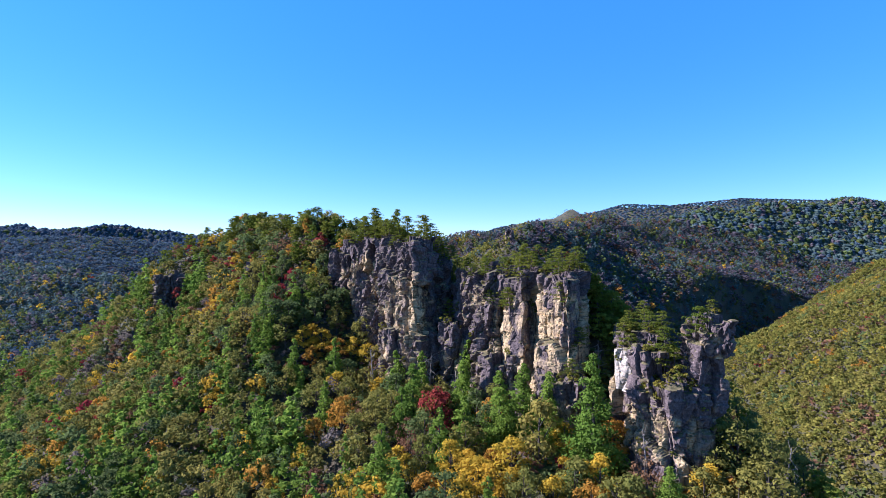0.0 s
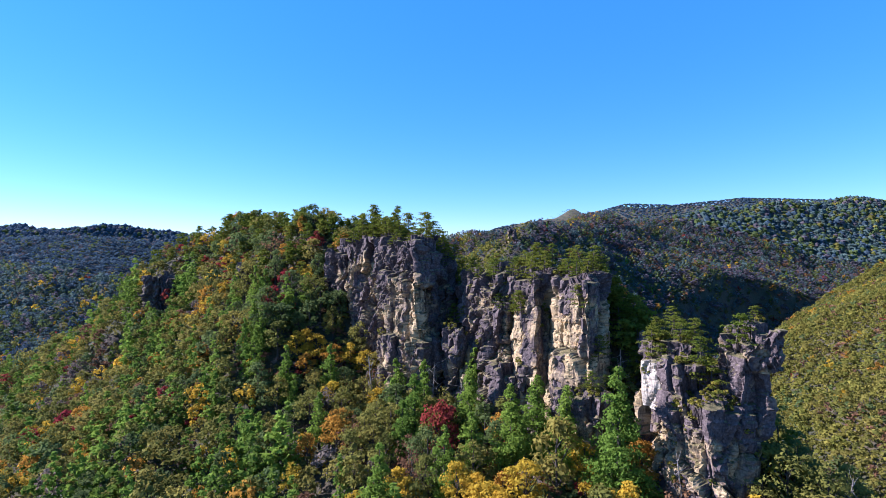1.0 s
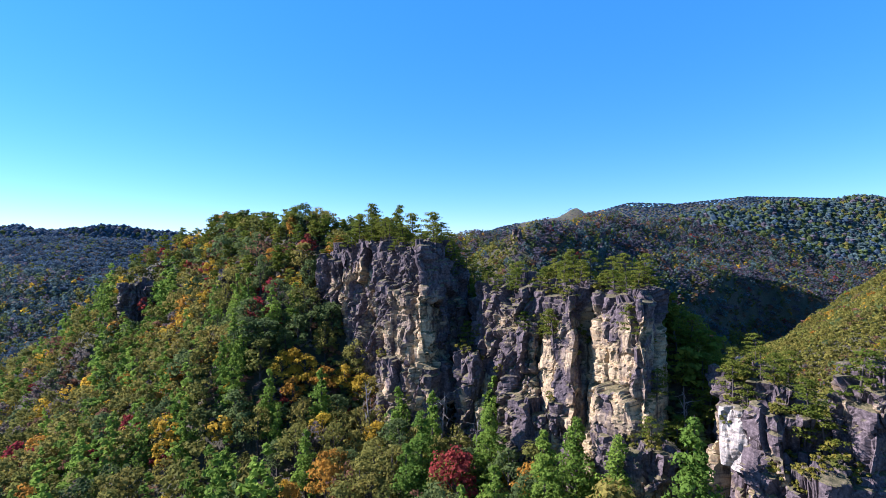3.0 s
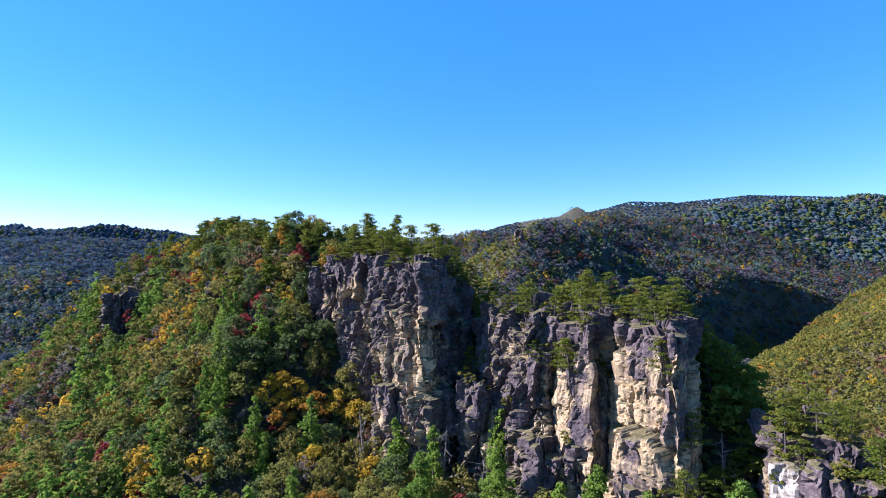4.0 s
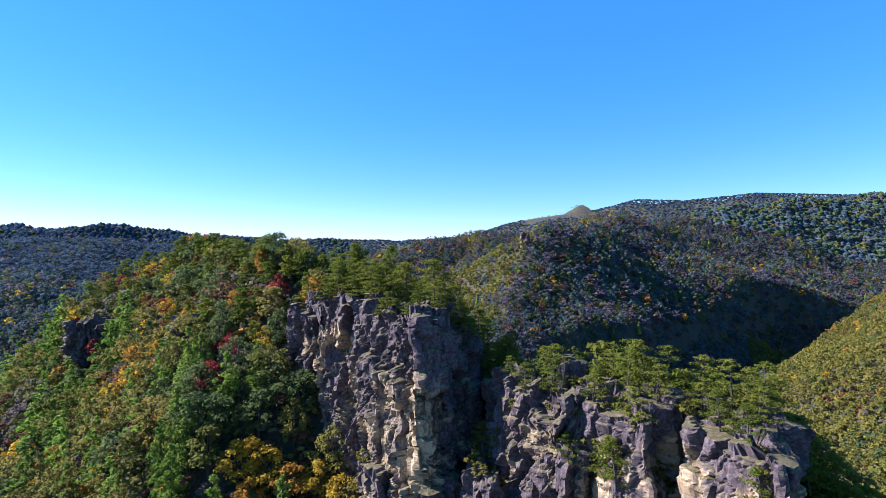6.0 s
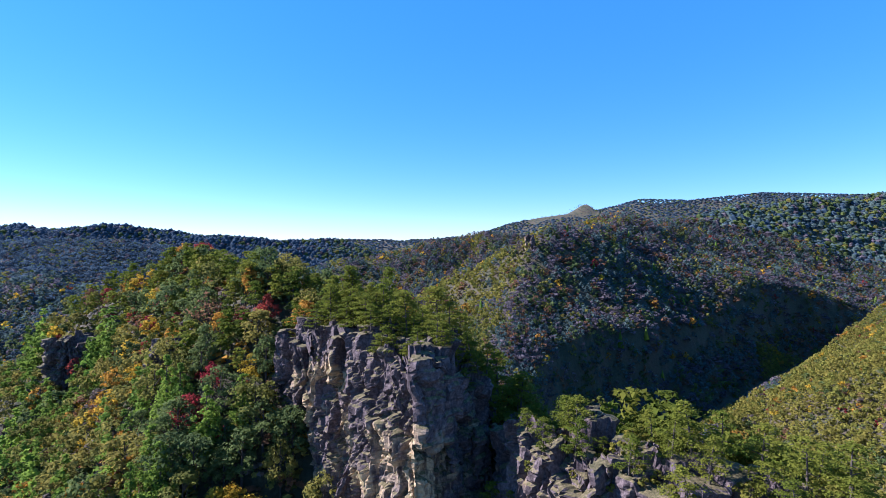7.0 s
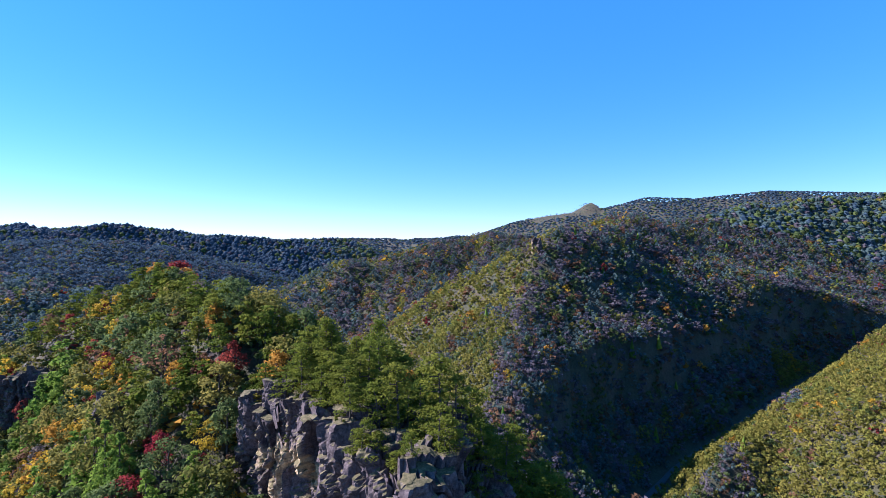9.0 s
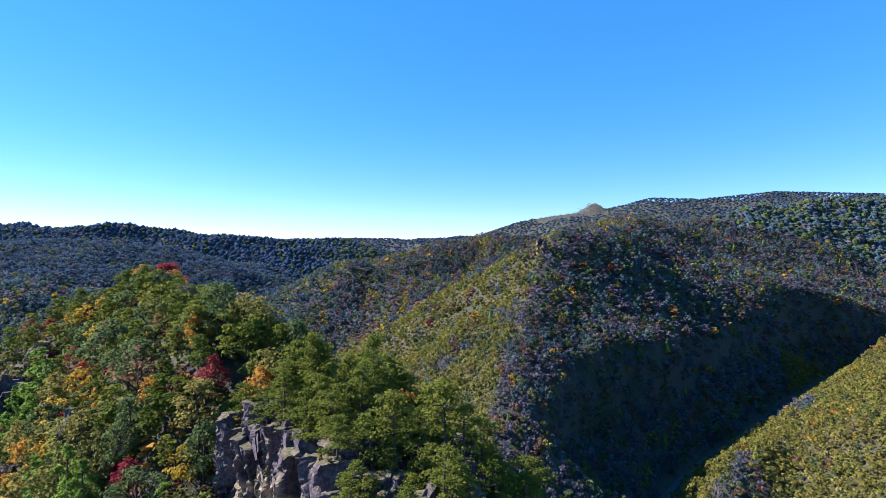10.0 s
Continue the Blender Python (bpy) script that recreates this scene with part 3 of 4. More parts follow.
rock_thing("rock_tower", "short overhanging sandstone pillar with a white face and grassy top", [
    ("back_block", [(42.6, 121.5), (45, 118), (50, 114), (54.5, 116), (53, 126), (45, 128)], 108, 150.0, {"tops": 14, "rough": 0.8}),
    ("broken_face", [(42.2, 119.4), (43.6, 116.4), (46.0, 114.4), (49, 117), (45, 122)], 136, 145.5, {"mat": ROCK_PALE, "rough": 0.28, "block": 4.5, "bushes": 1, "tops": 3, "fresh": 0.8, "crust": 1.0, "batter": 0.02}),
    ("step_block", [(45, 116), (47, 112.5), (52, 109.5), (57, 111), (55, 118)], 104, 144.5, {"bushes": 9, "tops": 22}),
    ("front_wedge", [(43.6, 113.5), (45.6, 108.8), (48.6, 104.2), (56.5, 105.3), (56.5, 113), (48, 116)], 98, 139.0, {"bushes": 9, "tops": 26, "rough": 0.7, "fresh": 0.05}),
    ("pillar", [(53.6, 111), (55.0, 105.2), (60.6, 105.4), (61.4, 112), (58, 116)], 98, 149.5, {"batter": -0.02, "bushes": 2, "tops": 4, "rough": 0.5, "block": 3.8}),
    ("cap", [(54.4, 110), (56, 104.6), (61.9, 104.4), (62.6, 111), (58, 114)], 146.5, 152.8, {"batter": -0.05, "rough": 0.75, "block": 2.2, "bushes": 0, "tops": 4, "crust": 2}),
], "cliff towers")
rb = np.random.default_rng(77)
for k in range(20):                               # fallen blocks along the foot of the cliffs
    a, o = rb.uniform(-12, 95), rb.uniform(2, 12)
    bx, by = 50 - 0.67 * a - 0.74 * o, 112 + 0.74 * a - 0.67 * o
    bz = float(ground_height(np.array([bx]), np.array([by]))[0])
    w = rb.uniform(1.2, 2.8)
    boulder = tagged(new("boulder"), "fallen grey sandstone block at the foot of the cliff", "boulder", "fallen blocks")
    part("block", cliff_mesh("block", oblong(bx, by, w, w * rb.uniform(0.7, 1.1), rb.uniform(0, 3), k), bz - 1.5, bz + w * rb.uniform(0.7, 1.5), 300 + k, ROCK,
                             block=1.6, rough=0.35, step=0.35, bushes=0, tops=0, batter=0.1, crust=1), boulder)
# fresh -0.2 darkens the crags' rock for the shade they stand in
rock_thing("crag", "weathered sandstone crag, painted dark with its shade, standing out of the wooded slope", [
    ("block", oblong(-88, 230, 5.0, 4.0, 0.4, 1), 128, 161, {"block": 2.4, "bushes": 1, "fresh": -0.2, "batter": 0.0}),
    ("shoulder", oblong(-79, 240, 6.0, 4.0, 0.3, 2), 138, 167, {"block": 2.4, "bushes": 2, "fresh": -0.2}),
], "crags")
rock_thing("crag", "weathered sandstone crag, painted dark with its shade, below the hilltop pines", [
    ("block", oblong(-150, 272, 8.0, 5, 0.4, 3), 126, 154, {"block": 2.6, "bushes": 2, "fresh": -0.2}),
], "crags")
rock_thing("crag", "low weathered sandstone ledge in the lower wood", [
    ("block", oblong(-186, 298, 7.0, 4.0, 0.2, 4), 98, 128, {"block": 2.5, "bushes": 1, "fresh": -0.1}),
], "crags")
rock_thing("pinnacle", "grey sandstone pinnacle on the far wooded spur", [
    ("block", oblong(118, 862, 7, 6, 0.2, 5), 166, 203, {"block": 4.0, "step": 0.9}),
])


def rock_surface(x, y):
    """The top of the rock at a place, or None."""
    best = None
    for pl, lo, hi, tree, z1 in ROCKS:
        if lo[0] < x < hi[0] and lo[1] < y < hi[1]:
            hit = tree.ray_cast(Vector((x, y, z1 + 12)), Vector((0, 0, -1)))[0]
            if hit is not None and (best is None or hit.z > best):
                best = hit.z
    return best


# ---- trees ----
TEMPLATE = {}


def template(kind, variant):
    """The crown and trunk meshes of a kind of tree, made once."""
    key = (kind, variant)
    if key not in TEMPLATE:
        seed = sum(ord(ch) for ch in kind) * 3 + variant
        if kind == "pine":
            crown, trunk = pine_crown(seed, tall=(0.24, 0.36, 0.16, 0.50)[variant % 4])
        elif kind == "conifer":
            crown, trunk = spire_crown(seed, tiers=22, per=60, size=0.115, boughs=9) if variant == 9 else spire_crown(seed)
        elif kind == "shrub":
            crown, trunk = broad_crown(seed, n=9, per=34, size=0.7, slim=1.5)
        elif kind in ("brown", "rust"):
            crown, trunk = broad_crown(seed, per=15, size=0.25)
        else:
            crown, trunk = broad_crown(seed, slim=(1.0, 0.8, 1.15)[variant % 3])
        TEMPLATE[key] = (crown_mesh("crown", crown, LEAF[kind]), mesh_from("trunk", *tubes(trunk), BARK, True), crown)
    return TEMPLATE[key]


WORDS = {
    "shrub": ("shrub", "small yellow-green shrub rooted on a cliff ledge", "shrub"),
    "pine": ("pine_tree", "crooked yellow-green pine with flat needle tiers on rock", "pine tree"),
    "conifer": ("conifer_tree", "tall bright green conifer with drooping boughs on the slope", "conifer"),
    "green": ("broadleaf_tree", "dark green leafy tree on the wooded slope", "tree"),
    "olive": ("broadleaf_tree", "olive-green autumn tree with thinning leaves on the slope", "tree"),
    "yellow": ("broadleaf_tree", "golden yellow autumn tree in full leaf on the slope", "tree"),
    "orange": ("broadleaf_tree", "orange autumn tree among the olive-green slope wood", "tree"),
    "red": ("broadleaf_tree", "crimson red autumn tree among green neighbours", "tree"),
    "rust": ("broadleaf_tree", "rust-brown autumn tree with sparse dry leaves", "tree"),
    "brown": ("broadleaf_tree", "half-bare grey-brown tree with sparse dry leaves", "tree"),
}
COUNT = {}
LIMIT = {"pine": 270, "conifer": 60, "green": 80, "olive": 110, "yellow": 35, "orange": 30, "red": 22, "rust": 25, "brown": 20}


def plant(kind, x, y, z, height, spread=1.0, turn=0.0, variant=0):
    crown, trunk, _ = template(kind, variant)
    name, label, cat = WORDS[kind]
    e = new(name)
    tagged(e, label, cat, kind + (" on the cliffs" if kind == "shrub" else " trees on the hill"))
    s = height / 10
    e.matrix_basis = Matrix.LocRotScale((x, y, z), Euler((0, 0, turn)), (s * spread, s * spread, s))
    part("trunk", trunk, e)
    part("crown", crown, e)
    COUNT[kind] = COUNT.get(kind, 0) + 1


def in_rock(x, y, grow=1.0):
    """The top of the rock whose plan, widened by grow, holds a place."""
    best = None
    for pl, lo, hi, tree, z1 in ROCKS:
        if not (lo[0] < x < hi[0] and lo[1] < y < hi[1]):
            continue
        q = np.roll(pl, -1, 0)
        e = q - pl
        w = np.array([x, y]) - pl
        crosses = ((pl[:, 1] > y) != (q[:, 1] > y)) & (x < pl[:, 0] + (y - pl[:, 1]) * e[:, 0] / np.where(e[:, 1] == 0, 1e-9, e[:, 1]))
        u = np.clip((w * e).sum(1) / (e * e).sum(1), 0, 1)
        d = np.min(np.hypot(*(w - e * u[:, None]).T))
        if (-d if crosses.sum() % 2 else d) < grow and (best is None or z1 > best):
            best = z1
    return best


def choose(r, weights):
    names = list(weights)
    w = np.array([weights[k] for k in names], float)
    return names[int(r.choice(len(names), p=w / w.sum()))]


OLIVE_MIX = {"olive": 66, "green": 5, "conifer": 8, "yellow": 8, "orange": 3.5, "rust": 6, "red": 1.4, "brown": 5}
SHADE_MIX = {"olive": 26, "green": 24, "conifer": 38, "yellow": 4, "orange": 2, "rust": 3, "red": 1.2, "brown": 4}
HILL_MIX = {"pine": 50, "green": 24, "olive": 8, "orange": 5, "red": 4, "rust": 4, "yellow": 3, "brown": 2}
GOLD_MIX = {"olive": 20, "green": 8, "conifer": 6, "yellow": 38, "orange": 24, "rust": 6}
TOP_MIX = {"pine": 62, "green": 14, "olive": 12, "orange": 4, "red": 3, "rust": 5, "yellow": 2}


def crest_distance(x, y):
    """Signed way from the main crest: plus on the sunny near side."""
    return -(x - 50) * 0.74 - (y - 112) * 0.67


NEAR = {"x": (-330, 190), "y": (20, 430)}
BULK = []                                        # x, y, z, height, spread, turn, kind, variant: trees past the count


def grow_hill():
    r = np.random.default_rng(21)
    cell = 5.6
    for gx in np.arange(NEAR["x"][0], NEAR["x"][1], cell):
        for gy in np.arange(NEAR["y"][0], NEAR["y"][1], cell):
            x, y = gx + r.uniform(-2.2, 2.2), gy + r.uniform(-2.2, 2.2)
            hh, tn, sp, vr = r.uniform(0.75, 1.25), r.uniform(0, 6.28), r.uniform(0.85, 1.2), int(r.integers(0, 4))
            zone = float(vnoise(np.array([[x / 26, y / 26, 0.5]]), 71)[0]) + (0.45 if -110 < x < -35 and y > 175 else 0.0)
            km, kt = choose(r, SHADE_MIX if zone > 0.12 else OLIVE_MIX), choose(r, TOP_MIX)
            if abs(x) > 0.95 * y + 25:
                continue
            s = crest_distance(x, y)
            if s > 130 or y < (72 if x > 15 else 94) or (s < -48 and not (x > 15 and y < 230)) or (x > 120 and y > 230):
                continue
            top = in_rock(x, y)
            z = float(ground_height(np.array([x]), np.array([y]))[0])
            high = z > 150 or s < -4
            golden = ((x + 4) / 42) ** 2 + ((y - 111) / 20) ** 2 < 1
            if high and x < -65:
                kt = choose(r, HILL_MIX)
            kind = kt if high else choose(r, GOLD_MIX) if golden else km
            if top is not None:
                continue
            if any(abs(x - a) < 3.2 and -8 < y - b < 2 for a, b in KEPT):
                continue
            h = {"pine": 10.5, "conifer": 17.0, "green": 12.5, "olive": 12.0}.get(kind, 11.0) * hh
            near = -26 < s < 40 and x > -85 and COUNT.get(kind, 0) < LIMIT[kind]
            if near:
                plant(kind, x, y, z, h, sp, tn, vr)
            else:
                BULK.append((x, y, z, h, sp, tn, kind, vr))


def bare_tree(seed):
    """A dead tree 10 high: trunk and forking limbs."""
    r = np.random.default_rng(seed)
    limbs, twigs = [], []
    for i in range(9):
        h = 3.0 + 0.75 * i
        a = i * 2.4 + r.uniform(-0.4, 0.4)
        q = r.uniform(1.2, 2.6) * (1.15 - h / 11)
        tip = np.array([math.cos(a) * q, math.sin(a) * q, h + q * r.uniform(0.4, 1.1)])
        mid = np.array([math.cos(a) * q * 0.5, math.sin(a) * q * 0.5, h + 0.25 * q])
        limbs.append([(0.03 * h, 0, h, 0.07), (*mid, 0.05), (*tip, 0.02)])
        for k in range(3):
            e = mid + (tip - mid) * (0.3 * k + 0.2) + r.normal(size=3) * 0.75
            twigs.append([(*(mid + (tip - mid) * (0.3 * k + 0.1)), 0.03), (*(0.5 * mid + 0.5 * e), 0.022), (*e, 0.012)])
    trunk = [[(0, 0, -1.5, 0.20), (0.1, 0, 3, 0.15), (0.25, 0.1, 7, 0.09), (0.3, 0.05, 10, 0.03)]]
    return mesh_from("trunk", *tubes(trunk), DEADWOOD, True), mesh_from("limbs", *tubes(limbs + twigs), DEADWOOD, True)


for k, (x, y, top) in enumerate([(67, 97, 131), (41, 128, 146), (45, 107, 131), (-5, 163, 136), (3, 151, 132), (-23, 169, 136), (-95, 214, 132), (30, 127, 138)]):
    z = float(ground_height(np.array([x]), np.array([y]))[0])
    e = tagged(new("dead_tree"), "bare pale grey dead tree with forked limbs", "tree", "dead trees by the cliffs")
    f = max(5.0, top - z) / 10
    e.matrix_basis = Matrix.LocRotScale((x, y, z), Euler((0.05, 0.08, k * 1.9)), (f, f, f))
    t_mesh, l_mesh = bare_tree(60 + k)
    part("trunk", t_mesh, e)
    part("limbs", l_mesh, e)


KEPT = []                                        # chosen trees, with room before them


def stand(kind, x, y, top, spread=1.0, variant=0):
    """A tree whose top is at a known height."""
    z = float(ground_height(np.array([x]), np.array([y]))[0])
    if kind != "pine":
        KEPT.append((x, y))
    plant(kind, x, y, z, max(6.0, top - z), spread, x * 1.7 + y, 9 if kind == "conifer" else variant)


for kind, x, y, top, spread in [
    ("red", -1.6, 140, 131, 1.0), ("yellow", -53.5, 187.5, 141, 1.2), ("yellow", -46.4, 187, 140, 1.2), ("yellow", -34, 186, 137, 1.2), ("orange", -40.5, 185, 137, 1.2), ("yellow", -28, 184, 135, 1.1), ("orange", -49, 183, 134, 1.1),
    ("yellow", -77, 196, 130, 1.0), ("olive", -42, 194, 149, 0.8), ("conifer", 35, 114, 146, 1.0), ("conifer", -9, 147, 136, 1.2),
]:
    stand(kind, x, y, top, spread)
for kind, x, y, top, spread in [
    ("conifer", 6, 146, 137, 1.2), ("conifer", 15, 130, 138, 1.1), ("conifer", 27, 125, 139, 1.1), ("conifer", 22, 134, 139, 1.2), ("olive", 23.5, 119, 134, 0.9), ("red", -110, 200, 112, 0.8),
    ("red", -121, 314, 192.5, 1.4), ("orange", -112, 304, 190, 1.1), ("red", -104, 245, 160, 1.3), ("red", -113, 261, 166, 1.2), ("rust", -76, 230, 178, 1.2), ("orange", -92, 262, 178, 1.0), ("orange", -64, 232, 185, 0.9), ("yellow", -116, 270, 175, 1.0), ("red", -98, 252, 165, 1.2),
    ("rust", 42, 102, 128, 0.9), ("conifer", 44, 95, 128, 1.3), ("orange", 12, 121, 121, 1.0), ("orange", -39, 149, 119, 1.0), ("yellow", -43, 158, 114, 1.0),
]:
    stand(kind, x, y, top, spread, 1)
def grow_crest():
    """Pines along the brink, on the towers and close behind them."""
    r = np.random.default_rng(5)
    line = np.array(MAIN[1:])
    seen = []
    for _ in range(1800):
        u = r.uniform(0, len(line) - 1.001)
        k = int(u)
        d = line[k + 1] - line[k]
        q = line[k] + d * (u - k)
        nx, ny = -d[1], d[0]
        n = math.hypot(nx, ny)
        o = r.uniform(-13, 17)                    # plus: towards the brink
        x, y = q[0] + nx / n * o, q[1] + ny / n * o
        room = r.uniform(1.9, 4.6)
        if any((x - a) ** 2 + (y - b) ** 2 < room ** 2 for a, b in seen):
            continue
        top = in_rock(x, y, -1.2)
        if top is None and (in_rock(x, y, 0.5) is not None or o > 3):
            continue
        z = footing(x, y) - 0.4
        if top is not None and z < top - 7:
            continue
        seen.append((x, y))
        h = r.uniform(3.5, 7.5) if top is not None else r.uniform(6.5, 12.5)
        plant("pine", x, y, z, h, r.uniform(1.1, 1.5), r.uniform(0, 6.28), 2 if top is not None or x > 38 else int(r.integers(0, 4)))


np.random.default_rng(9).shuffle(LEDGES)
for k, (x, y, z, size) in enumerate(LEDGES[:290]):
    plant("shrub", x, y, z - 0.3 * size, 1.6 * size, 1.2, k * 1.3, k % 3)


def footing(x, y):
    """What a tree stands on: rock where there is rock above the ground."""
    z = float(ground_height(np.array([x]), np.array([y]))[0])
    top = rock_surface(x, y)
    return z if top is None else max(z, top)


for x, y, h, sp, v in [(-13, 183, 12, 0.9, 3), (-19, 191, 12.5, 0.8, 1), (-7, 186, 13, 1.0, 3), (-27, 198, 12.5, 0.8, 3), (-33, 205, 12, 0.9, 1), (-2, 190, 13, 1.1, 0), (-17.5, 177.5, 6, 1.3, 2),
                       (-12, 172, 4.5, 1.3, 0), (-22, 188, 8, 1.3, 2), (-31, 195, 8, 1.2, 0), (-36, 201, 7, 1.3, 2), (-42, 207, 8, 1.2, 1), (-7, 175, 7, 1.2, 2), (-14.5, 176, 5, 1.4, 2), (-20, 182.5, 5.5, 1.4, 0), (-10, 171, 3.6, 1.4, 2), (-26, 192, 6, 1.3, 2), (-9, 181, 7, 1.2, 0), (-29.5, 194, 5, 1.4, 2), (-18, 179, 4, 1.4, 0), (4, 189, 9, 1.2, 2),
                       (-37, 208, 11, 0.7, 3), (-32.5, 206, 12, 0.75, 1), (-28, 205, 11, 0.7, 3), (-23.5, 203, 12.5, 0.7, 1), (-18.5, 200, 12, 0.7, 3), (9, 182, 9, 1.3, 0),
                       (49, 117, 5.5, 1.3, 2), (52.5, 110.5, 8.0, 1.4, 2), (55.5, 108.0, 8, 1.4, 2), (50.5, 111, 7, 1.4, 0), (53, 119, 6.0, 1.3, 2), (59.5, 108.5, 3.4, 1.4, 0), (47, 124, 6.0, 1.2, 1)]:
    plant("pine", x, y, footing(x, y) - 0.4, h, sp, x * 3.1, v)
rr = np.random.default_rng(3)
for k in range(16):                               # the long top of the tallest tower
    u = rr.uniform(-12, 12)
    w = rr.uniform(-3.5, 4.0)
    x, y = -26.5 + 0.60 * u + 0.80 * w, 197 - 0.80 * u + 0.60 * w
    plant("pine", x, y, footing(x, y) - 0.4, rr.uniform(6, 10), rr.uniform(1.0, 1.4), k * 2.0, k % 4)
grow_crest()
rr = np.random.default_rng(12)
for k in range(44):                               # tall thin pines along the skyline of the hill
    u = rr.uniform(0.0, 4.4)
    a, c = np.array(HILL[int(u)]), np.array(HILL[int(u) + 1])
    q = a + (c - a) * (u - int(u))
    x, y = q[0] + rr.uniform(-9, 9), q[1] + rr.uniform(-9, 9)
    stand("pine", x, y, float(ground_height(np.array([x]), np.array([y]))[0]) + rr.uniform(10.0, 13.5), rr.uniform(0.65, 0.95), 3)
grow_hill()


def dome(seed, rings, segs, wide, pointed=0.0):
    """The leafy outer surface of a far crown, 10 high: an uneven dome in facets."""
    r = np.random.default_rng(seed)
    th = np.linspace(0, 1, rings + 1)
    pts = np.zeros((rings + 1, segs, 3))
    for i, t in enumerate(th):
        rad = wide * (math.sin(t * math.pi * 0.62) ** 0.8) * (1 - pointed) + wide * t * pointed
        z = 9.6 - 8.2 * (t ** (1.5 - 0.5 * pointed))
        a = np.arange(segs) * 2 * math.pi / segs + i * 0.5
        k = r.uniform(0.72, 1.22, segs)
        pts[i] = np.stack([np.cos(a) * rad * k, np.sin(a) * rad * k, z + r.uniform(-0.6, 0.6, segs) * (1 if i else 0.2)], 1)
    tris = []
    for i in range(rings):
        for j in range(segs):
            a, b, c, d = pts[i, j], pts[i, (j + 1) % segs], pts[i + 1, (j + 1) % segs], pts[i + 1, j]
            tris.append((a, d, c))
            if i:
                tris.append((a, c, b))
    return np.array(tris)


def crown_for_bulk(kind, level):
    """One tree for massed woods: plainer farther off."""
    seed = level * 31 + len(kind) * 7
    if level == 0:
        if kind == "conifer":
            return spire_crown(seed, tiers=10, per=10, size=0.34, boughs=6)[0]
        if kind == "pine":
            return pine_crown(seed, n=13, per=20, size=0.42)[0]
        return broad_crown(seed, n=15, per=20, size=0.38, jitter=0.28)[0]
    if level == 5:
        return broad_crown(seed, n=6, per=11, size=0.95, slim=1.2)[0]
    if level == 1 and kind != "conifer":
        return broad_crown(seed, n=9, per=8, size=0.72, jitter=0.45, up=0.4)[0]
    if level == 2 and kind != "conifer":
        return broad_crown(seed, n=6, per=6, size=1.05, jitter=0.45, up=0.4)[0]
    rings, segs, n, per, size = ((3, 7, 0, 0, 0), (2, 6, 0, 0, 0), (2, 6, 1, 2, 1.3), (2, 5, 0, 0, 0))[level - 1]
    spiky = kind == "conifer"
    out = [dome(seed, rings, segs, 1.9 if spiky else 2.0 if level == 1 else 2.7 if level == 2 else 3.3, 0.9 if spiky else 0.0)]
    if n and not spiky:
        out.append(broad_crown(seed, n=n, per=per, size=size, jitter=0.4)[0])
    return np.concatenate(out)


def massed(name, rows, level, label):
    """Many trees in one mesh, each with its own tint."""
    r = np.random.default_rng(level + 5)
    vs, cols = [], []
    for kind in COLOURS:
        sel = [t for t in rows if t[6] == kind]
        if not sel:
            continue
        base = crown_for_bulk(kind, level)
        a, c = np.array(COLOURS[kind][0]), np.array(COLOURS[kind][1])
        d = np.array([t[:6] for t in sel])
        s = d[:, 3] / 10
        ct, st = np.cos(d[:, 5]), np.sin(d[:, 5])
        b = base[None]                            # (1, n, 3, 3)
        k = (s * d[:, 4])[:, None, None]
        X = (b[..., 0] * ct[:, None, None] - b[..., 1] * st[:, None, None]) * k + d[:, 0][:, None, None]
        Y = (b[..., 0] * st[:, None, None] + b[..., 1] * ct[:, None, None]) * k + d[:, 1][:, None, None]
        Z = b[..., 2] * s[:, None, None] + d[:, 2][:, None, None]
        v = np.stack([X, Y, Z], -1)
        f = r.uniform(0, 1, (len(sel), 1))
        # trees with haze in their colour keep it undimmed below level 4
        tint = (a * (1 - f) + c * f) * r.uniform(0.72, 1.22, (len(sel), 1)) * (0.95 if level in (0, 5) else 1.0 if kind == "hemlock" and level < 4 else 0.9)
        cols.append(np.repeat(tint, base.shape[0] * 3, axis=0))
        vs.append(v.reshape(-1, 3))
    v, col = np.concatenate(vs), np.concatenate(cols)
    me = mesh_from(name, v, np.arange(len(v)).reshape(-1, 3), FOREST)
    att = me.attributes.new("tint", "FLOAT_COLOR", "POINT")
    att.data.foreach_set("color", np.concatenate([col, np.ones((len(col), 1))], 1).astype(np.float32).ravel())
    return tagged(new(name, me), label, "forest", kind="stuff")


def grow_under():
    """Low growth between the trees."""
    r = np.random.default_rng(44)
    n = 4400
    x, y = r.uniform(-260, 110, n), r.uniform(80, 320, n)
    a, o = r.uniform(-18, 118, 1700), r.uniform(-9, 18, 1700)
    x[:1700], y[:1700] = 50 - 0.67 * a - 0.74 * o, 112 + 0.74 * a - 0.67 * o
    x[1700:3300], y[1700:3300] = r.uniform(-150, -38, 1600), r.uniform(178, 300, 1600)
    z = ground_height(x, y)
    s = crest_distance(x, y)
    rows = []
    for i in range(n):
        if -30 < s[i] < 100 and abs(x[i]) < 0.95 * y[i] + 20 and in_rock(x[i], y[i], 0.3) is None:
            rows.append((x[i], y[i], z[i] - 0.8, r.uniform(3.5, 6.0), 1.5, r.uniform(0, 6.28), choose(r, UNDER_MIX), 0))
    return rows


UNDER_MIX = {"olive": 34, "green": 36, "rust": 10, "brown": 10, "orange": 4, "yellow": 4, "red": 2}
massed("undergrowth", grow_under(), 5, "low bushes and saplings between the hillside trees")
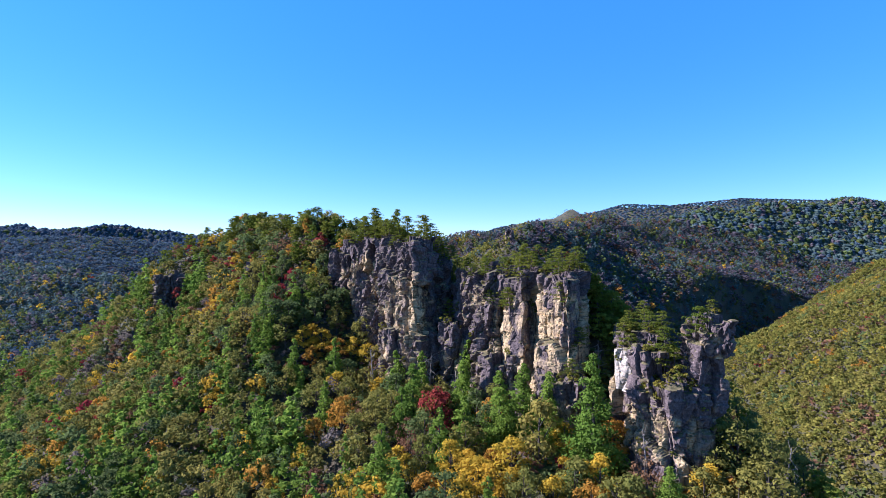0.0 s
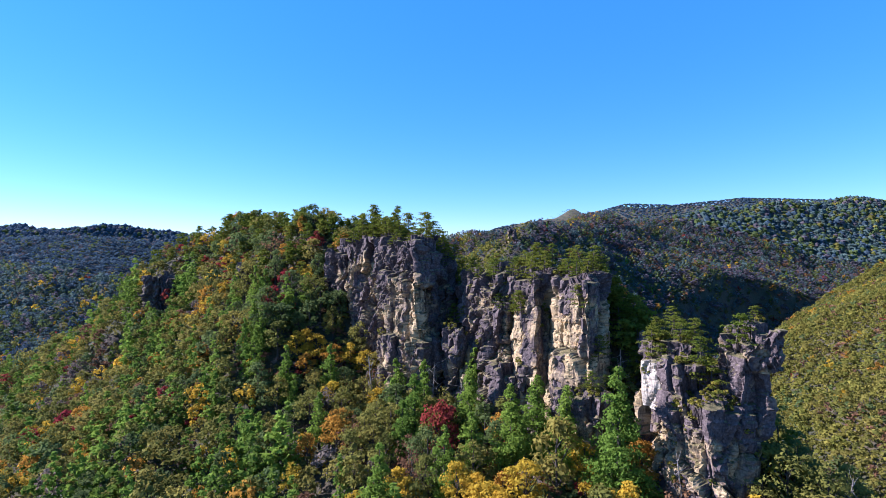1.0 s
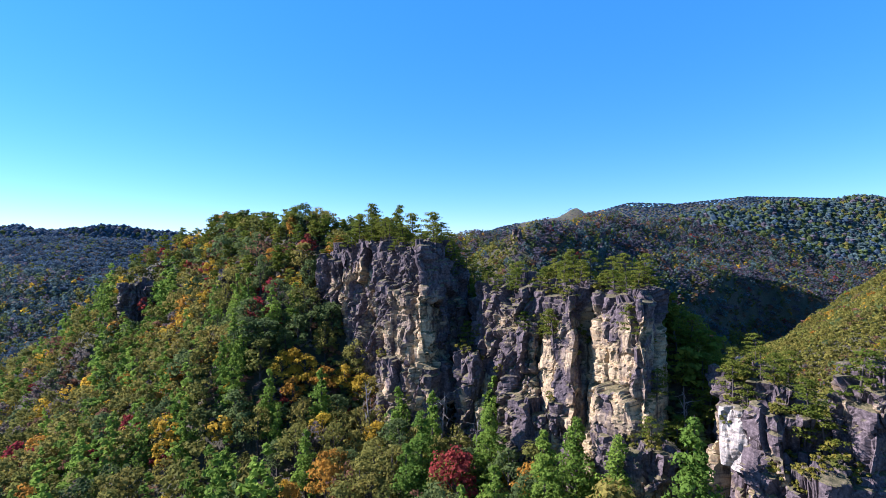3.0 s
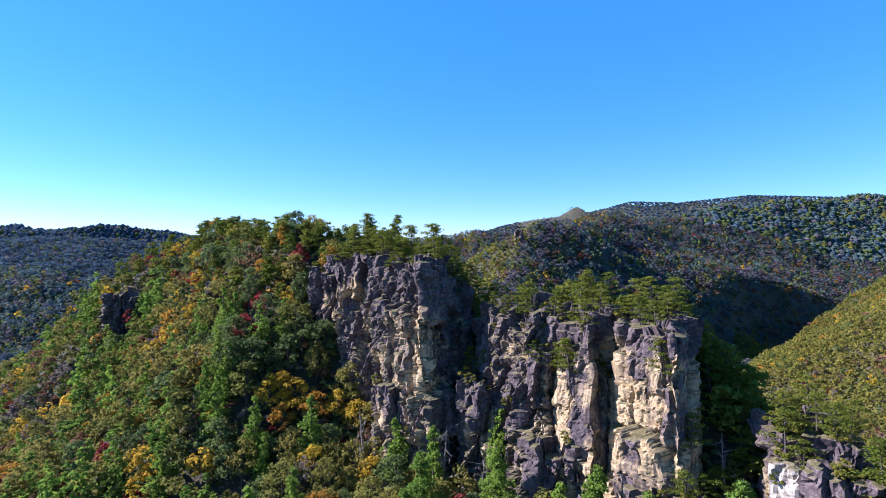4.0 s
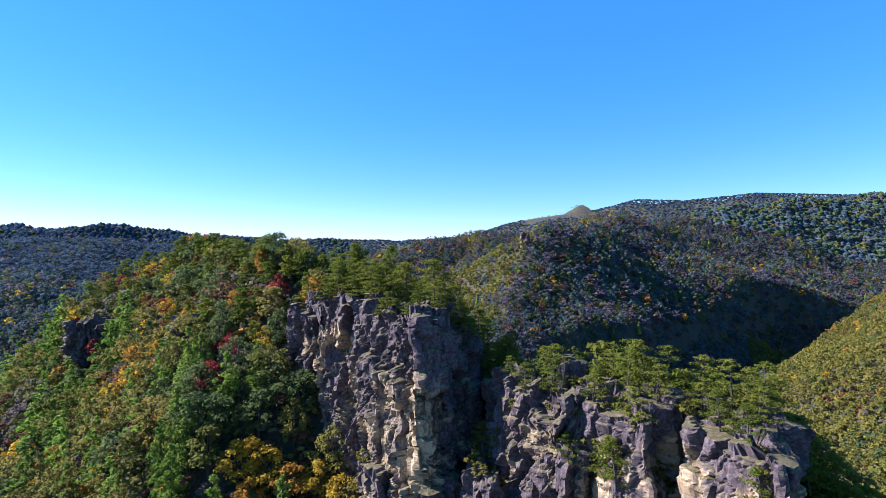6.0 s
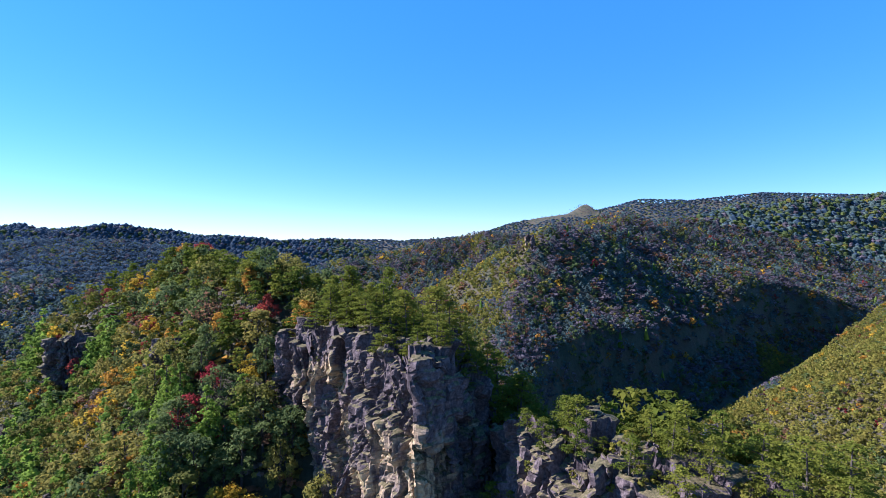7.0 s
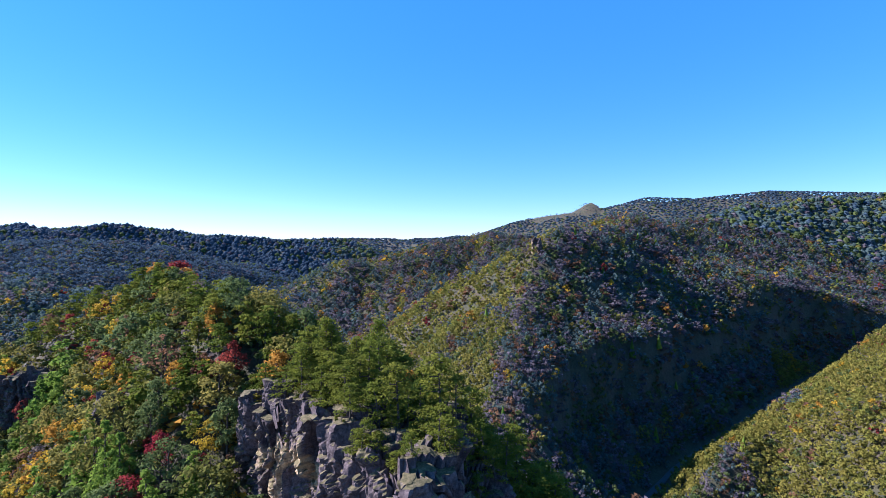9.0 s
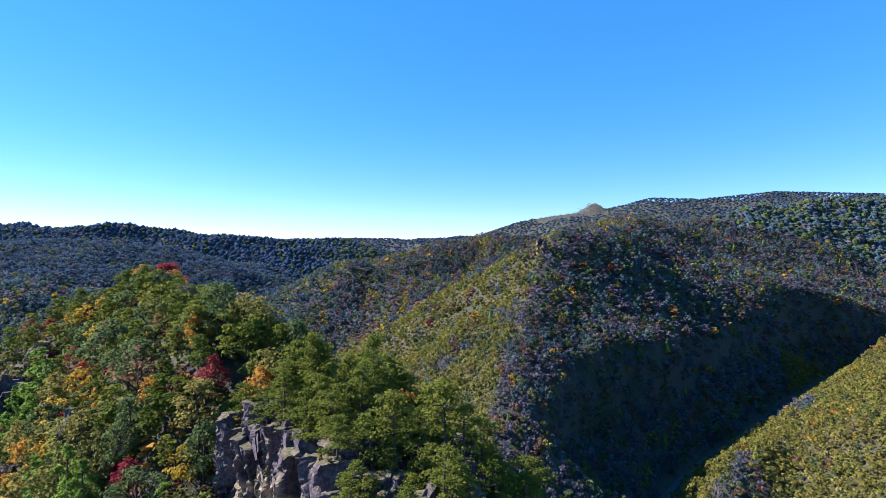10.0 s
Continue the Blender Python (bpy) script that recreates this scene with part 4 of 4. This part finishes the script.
massed("hillside_wood", BULK, 0, "dense mixed autumn wood covering the near hillside")

# mixes for the distance: their bluish kinds carry the painted haze
HAZE_MIX = {"hemlock": 80, "green": 12, "twig": 6}
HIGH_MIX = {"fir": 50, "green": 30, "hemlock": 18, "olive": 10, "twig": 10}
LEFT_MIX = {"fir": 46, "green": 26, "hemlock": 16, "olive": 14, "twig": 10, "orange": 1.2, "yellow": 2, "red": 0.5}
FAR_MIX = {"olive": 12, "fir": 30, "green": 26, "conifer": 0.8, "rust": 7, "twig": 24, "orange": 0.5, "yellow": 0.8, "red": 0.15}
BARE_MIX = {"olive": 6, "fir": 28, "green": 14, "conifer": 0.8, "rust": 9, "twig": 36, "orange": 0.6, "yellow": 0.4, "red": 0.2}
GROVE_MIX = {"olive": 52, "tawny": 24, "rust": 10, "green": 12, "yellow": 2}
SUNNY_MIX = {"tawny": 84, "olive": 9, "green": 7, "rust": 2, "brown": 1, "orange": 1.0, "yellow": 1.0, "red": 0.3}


def smooth_height(x, y):
    return np.maximum.reduce([ridge(x, y, MAIN, 3.5, 1.15, 7), ridge(x, y, HILL, 1.25, 1.15, 7), ridge(x, y, SPUR, 0.55, 0.55, 15), ridge(x, y, WEST, 0.45, 0.45, 20), ridge(x, y, YELLOW, 0.63, 0.6, 15), ridge(x, y, FAR_FOOT, 0.6, 0.65, 12),
                              ridge(x, y, LEFT, 0.2, 0.5, 400), ridge(x, y, LEFT_NEAR, 0.4, 0.25, 20), ridge(x, y, LEFT_FAR, 0.3, 0.4, 100)])


def sheltered(x, y, z):
    """Slopes that lie hidden in the folds behind the ridges, where the wood may be thinner."""
    hidden = np.ones(len(x), bool)
    for ox, oy, oz in ((0, 0, 172), (0, 124, 204)):
        clear_way = np.ones(len(x), bool)
        for f in np.linspace(0.12, 0.86, 14):
            qx, qy = ox + (x - ox) * f, oy + (y - oy) * f
            clear_way &= smooth_height(qx, qy) < oz + (z + 26 - oz) * f + 16
        hidden &= ~clear_way
    return hidden


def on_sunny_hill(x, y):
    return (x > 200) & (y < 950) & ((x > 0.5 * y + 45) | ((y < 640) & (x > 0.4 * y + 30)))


def grow_far():
    """Woods beyond the near hillside, band by band; the sunny hill carries low, close-set young trees."""
    r = np.random.default_rng(33)
    bands = [(-60, 230, 9.0, 1, False), (150, 950, 6.2, 1, True), (230, 700, 7.6, 1, False), (700, 1500, 10.6, 2, False), (1500, 2700, 17.0, 3, False), (2700, 4400, 25.0, 4, False)]
    for y0, y1, cell, level, sunny in bands:
        rows = []
        gx, gy = np.meshgrid(np.arange(-0.94 * y1 - 50, 0.94 * y1 + 50, cell), np.arange(y0, y1, cell))
        x = gx.ravel() + r.uniform(-0.48, 0.48, gx.size) * cell
        y = gy.ravel() + r.uniform(-0.48, 0.48, gx.size) * cell
        s = -(x - 50) * 0.74 - (y - 112) * 0.67
        keep = (np.abs(x) < 0.94 * y + 40) & ~((x > -330) & (x < 120) & (y < 430) & (s > -48) & (s < 130) & (y > 94)) & ~((x > 15) & (x < 190) & (y > 70) & (y < 230))
        keep &= on_sunny_hill(x, y) == sunny
        x, y = x[keep], y[keep]
        z = ground_height(x, y)
        e = 6.0
        gx1, gy1 = (ground_height(x + e, y) - z) / e, (ground_height(x, y + e) - z) / e
        away = (gx1 * x + gy1 * y) / np.hypot(x, y)      # uphill as seen from the front
        keep = (z > -22) & (away > (-1.2 if y1 < 1000 else -0.5 if y1 < 1600 else -0.16) - 6.0 / (z + 60))
        keep &= ~sheltered(x, y, z) | (r.uniform(0, 1, len(x)) < 0.12) | ((x > 60) & (x < 0.7 * y) & (y > 330) & (y < 900))
        patch = vnoise(np.stack([x / 60, y / 60, 0 * x], 1), 5)
        for i in np.nonzero(keep)[0]:
            # slopes turned to the sun get tawny kinds: sunlight put into leaf colour
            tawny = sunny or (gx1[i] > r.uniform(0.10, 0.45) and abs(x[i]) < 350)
            # farthest woods: haze-coloured trees stand in for the air between
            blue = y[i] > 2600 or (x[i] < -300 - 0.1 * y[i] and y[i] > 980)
            kind = choose(r, OLIVE_MIX if y[i] < 230 and not sunny else HAZE_MIX if blue else HIGH_MIX if y[i] > 1500 else LEFT_MIX if x[i] < -300 else GROVE_MIX if sunny and patch[i] > 0.3 else SUNNY_MIX if tawny else BARE_MIX if patch[i] > 0.0 else FAR_MIX)
            h = r.uniform(0.75, 1.3) * (13 if kind == "conifer" else 10) * (1.0, 1.6, 1.75, 1.6, 1.2)[level] * (0.85 if sunny else 0.4 if y[i] > 3950 and 600 < x[i] < 1140 else 1.0)
            sp = r.uniform(0.9, 1.25) * (1.0, 0.86, 1.0, 1.6, 2.6)[level]
            rows.append((x[i], y[i], z[i] - 0.30 * h, h, sp * (1.15 if sunny else 1.0), r.uniform(0, 6.28), kind, 0))
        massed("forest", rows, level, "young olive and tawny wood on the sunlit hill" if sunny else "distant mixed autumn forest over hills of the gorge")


grow_far()
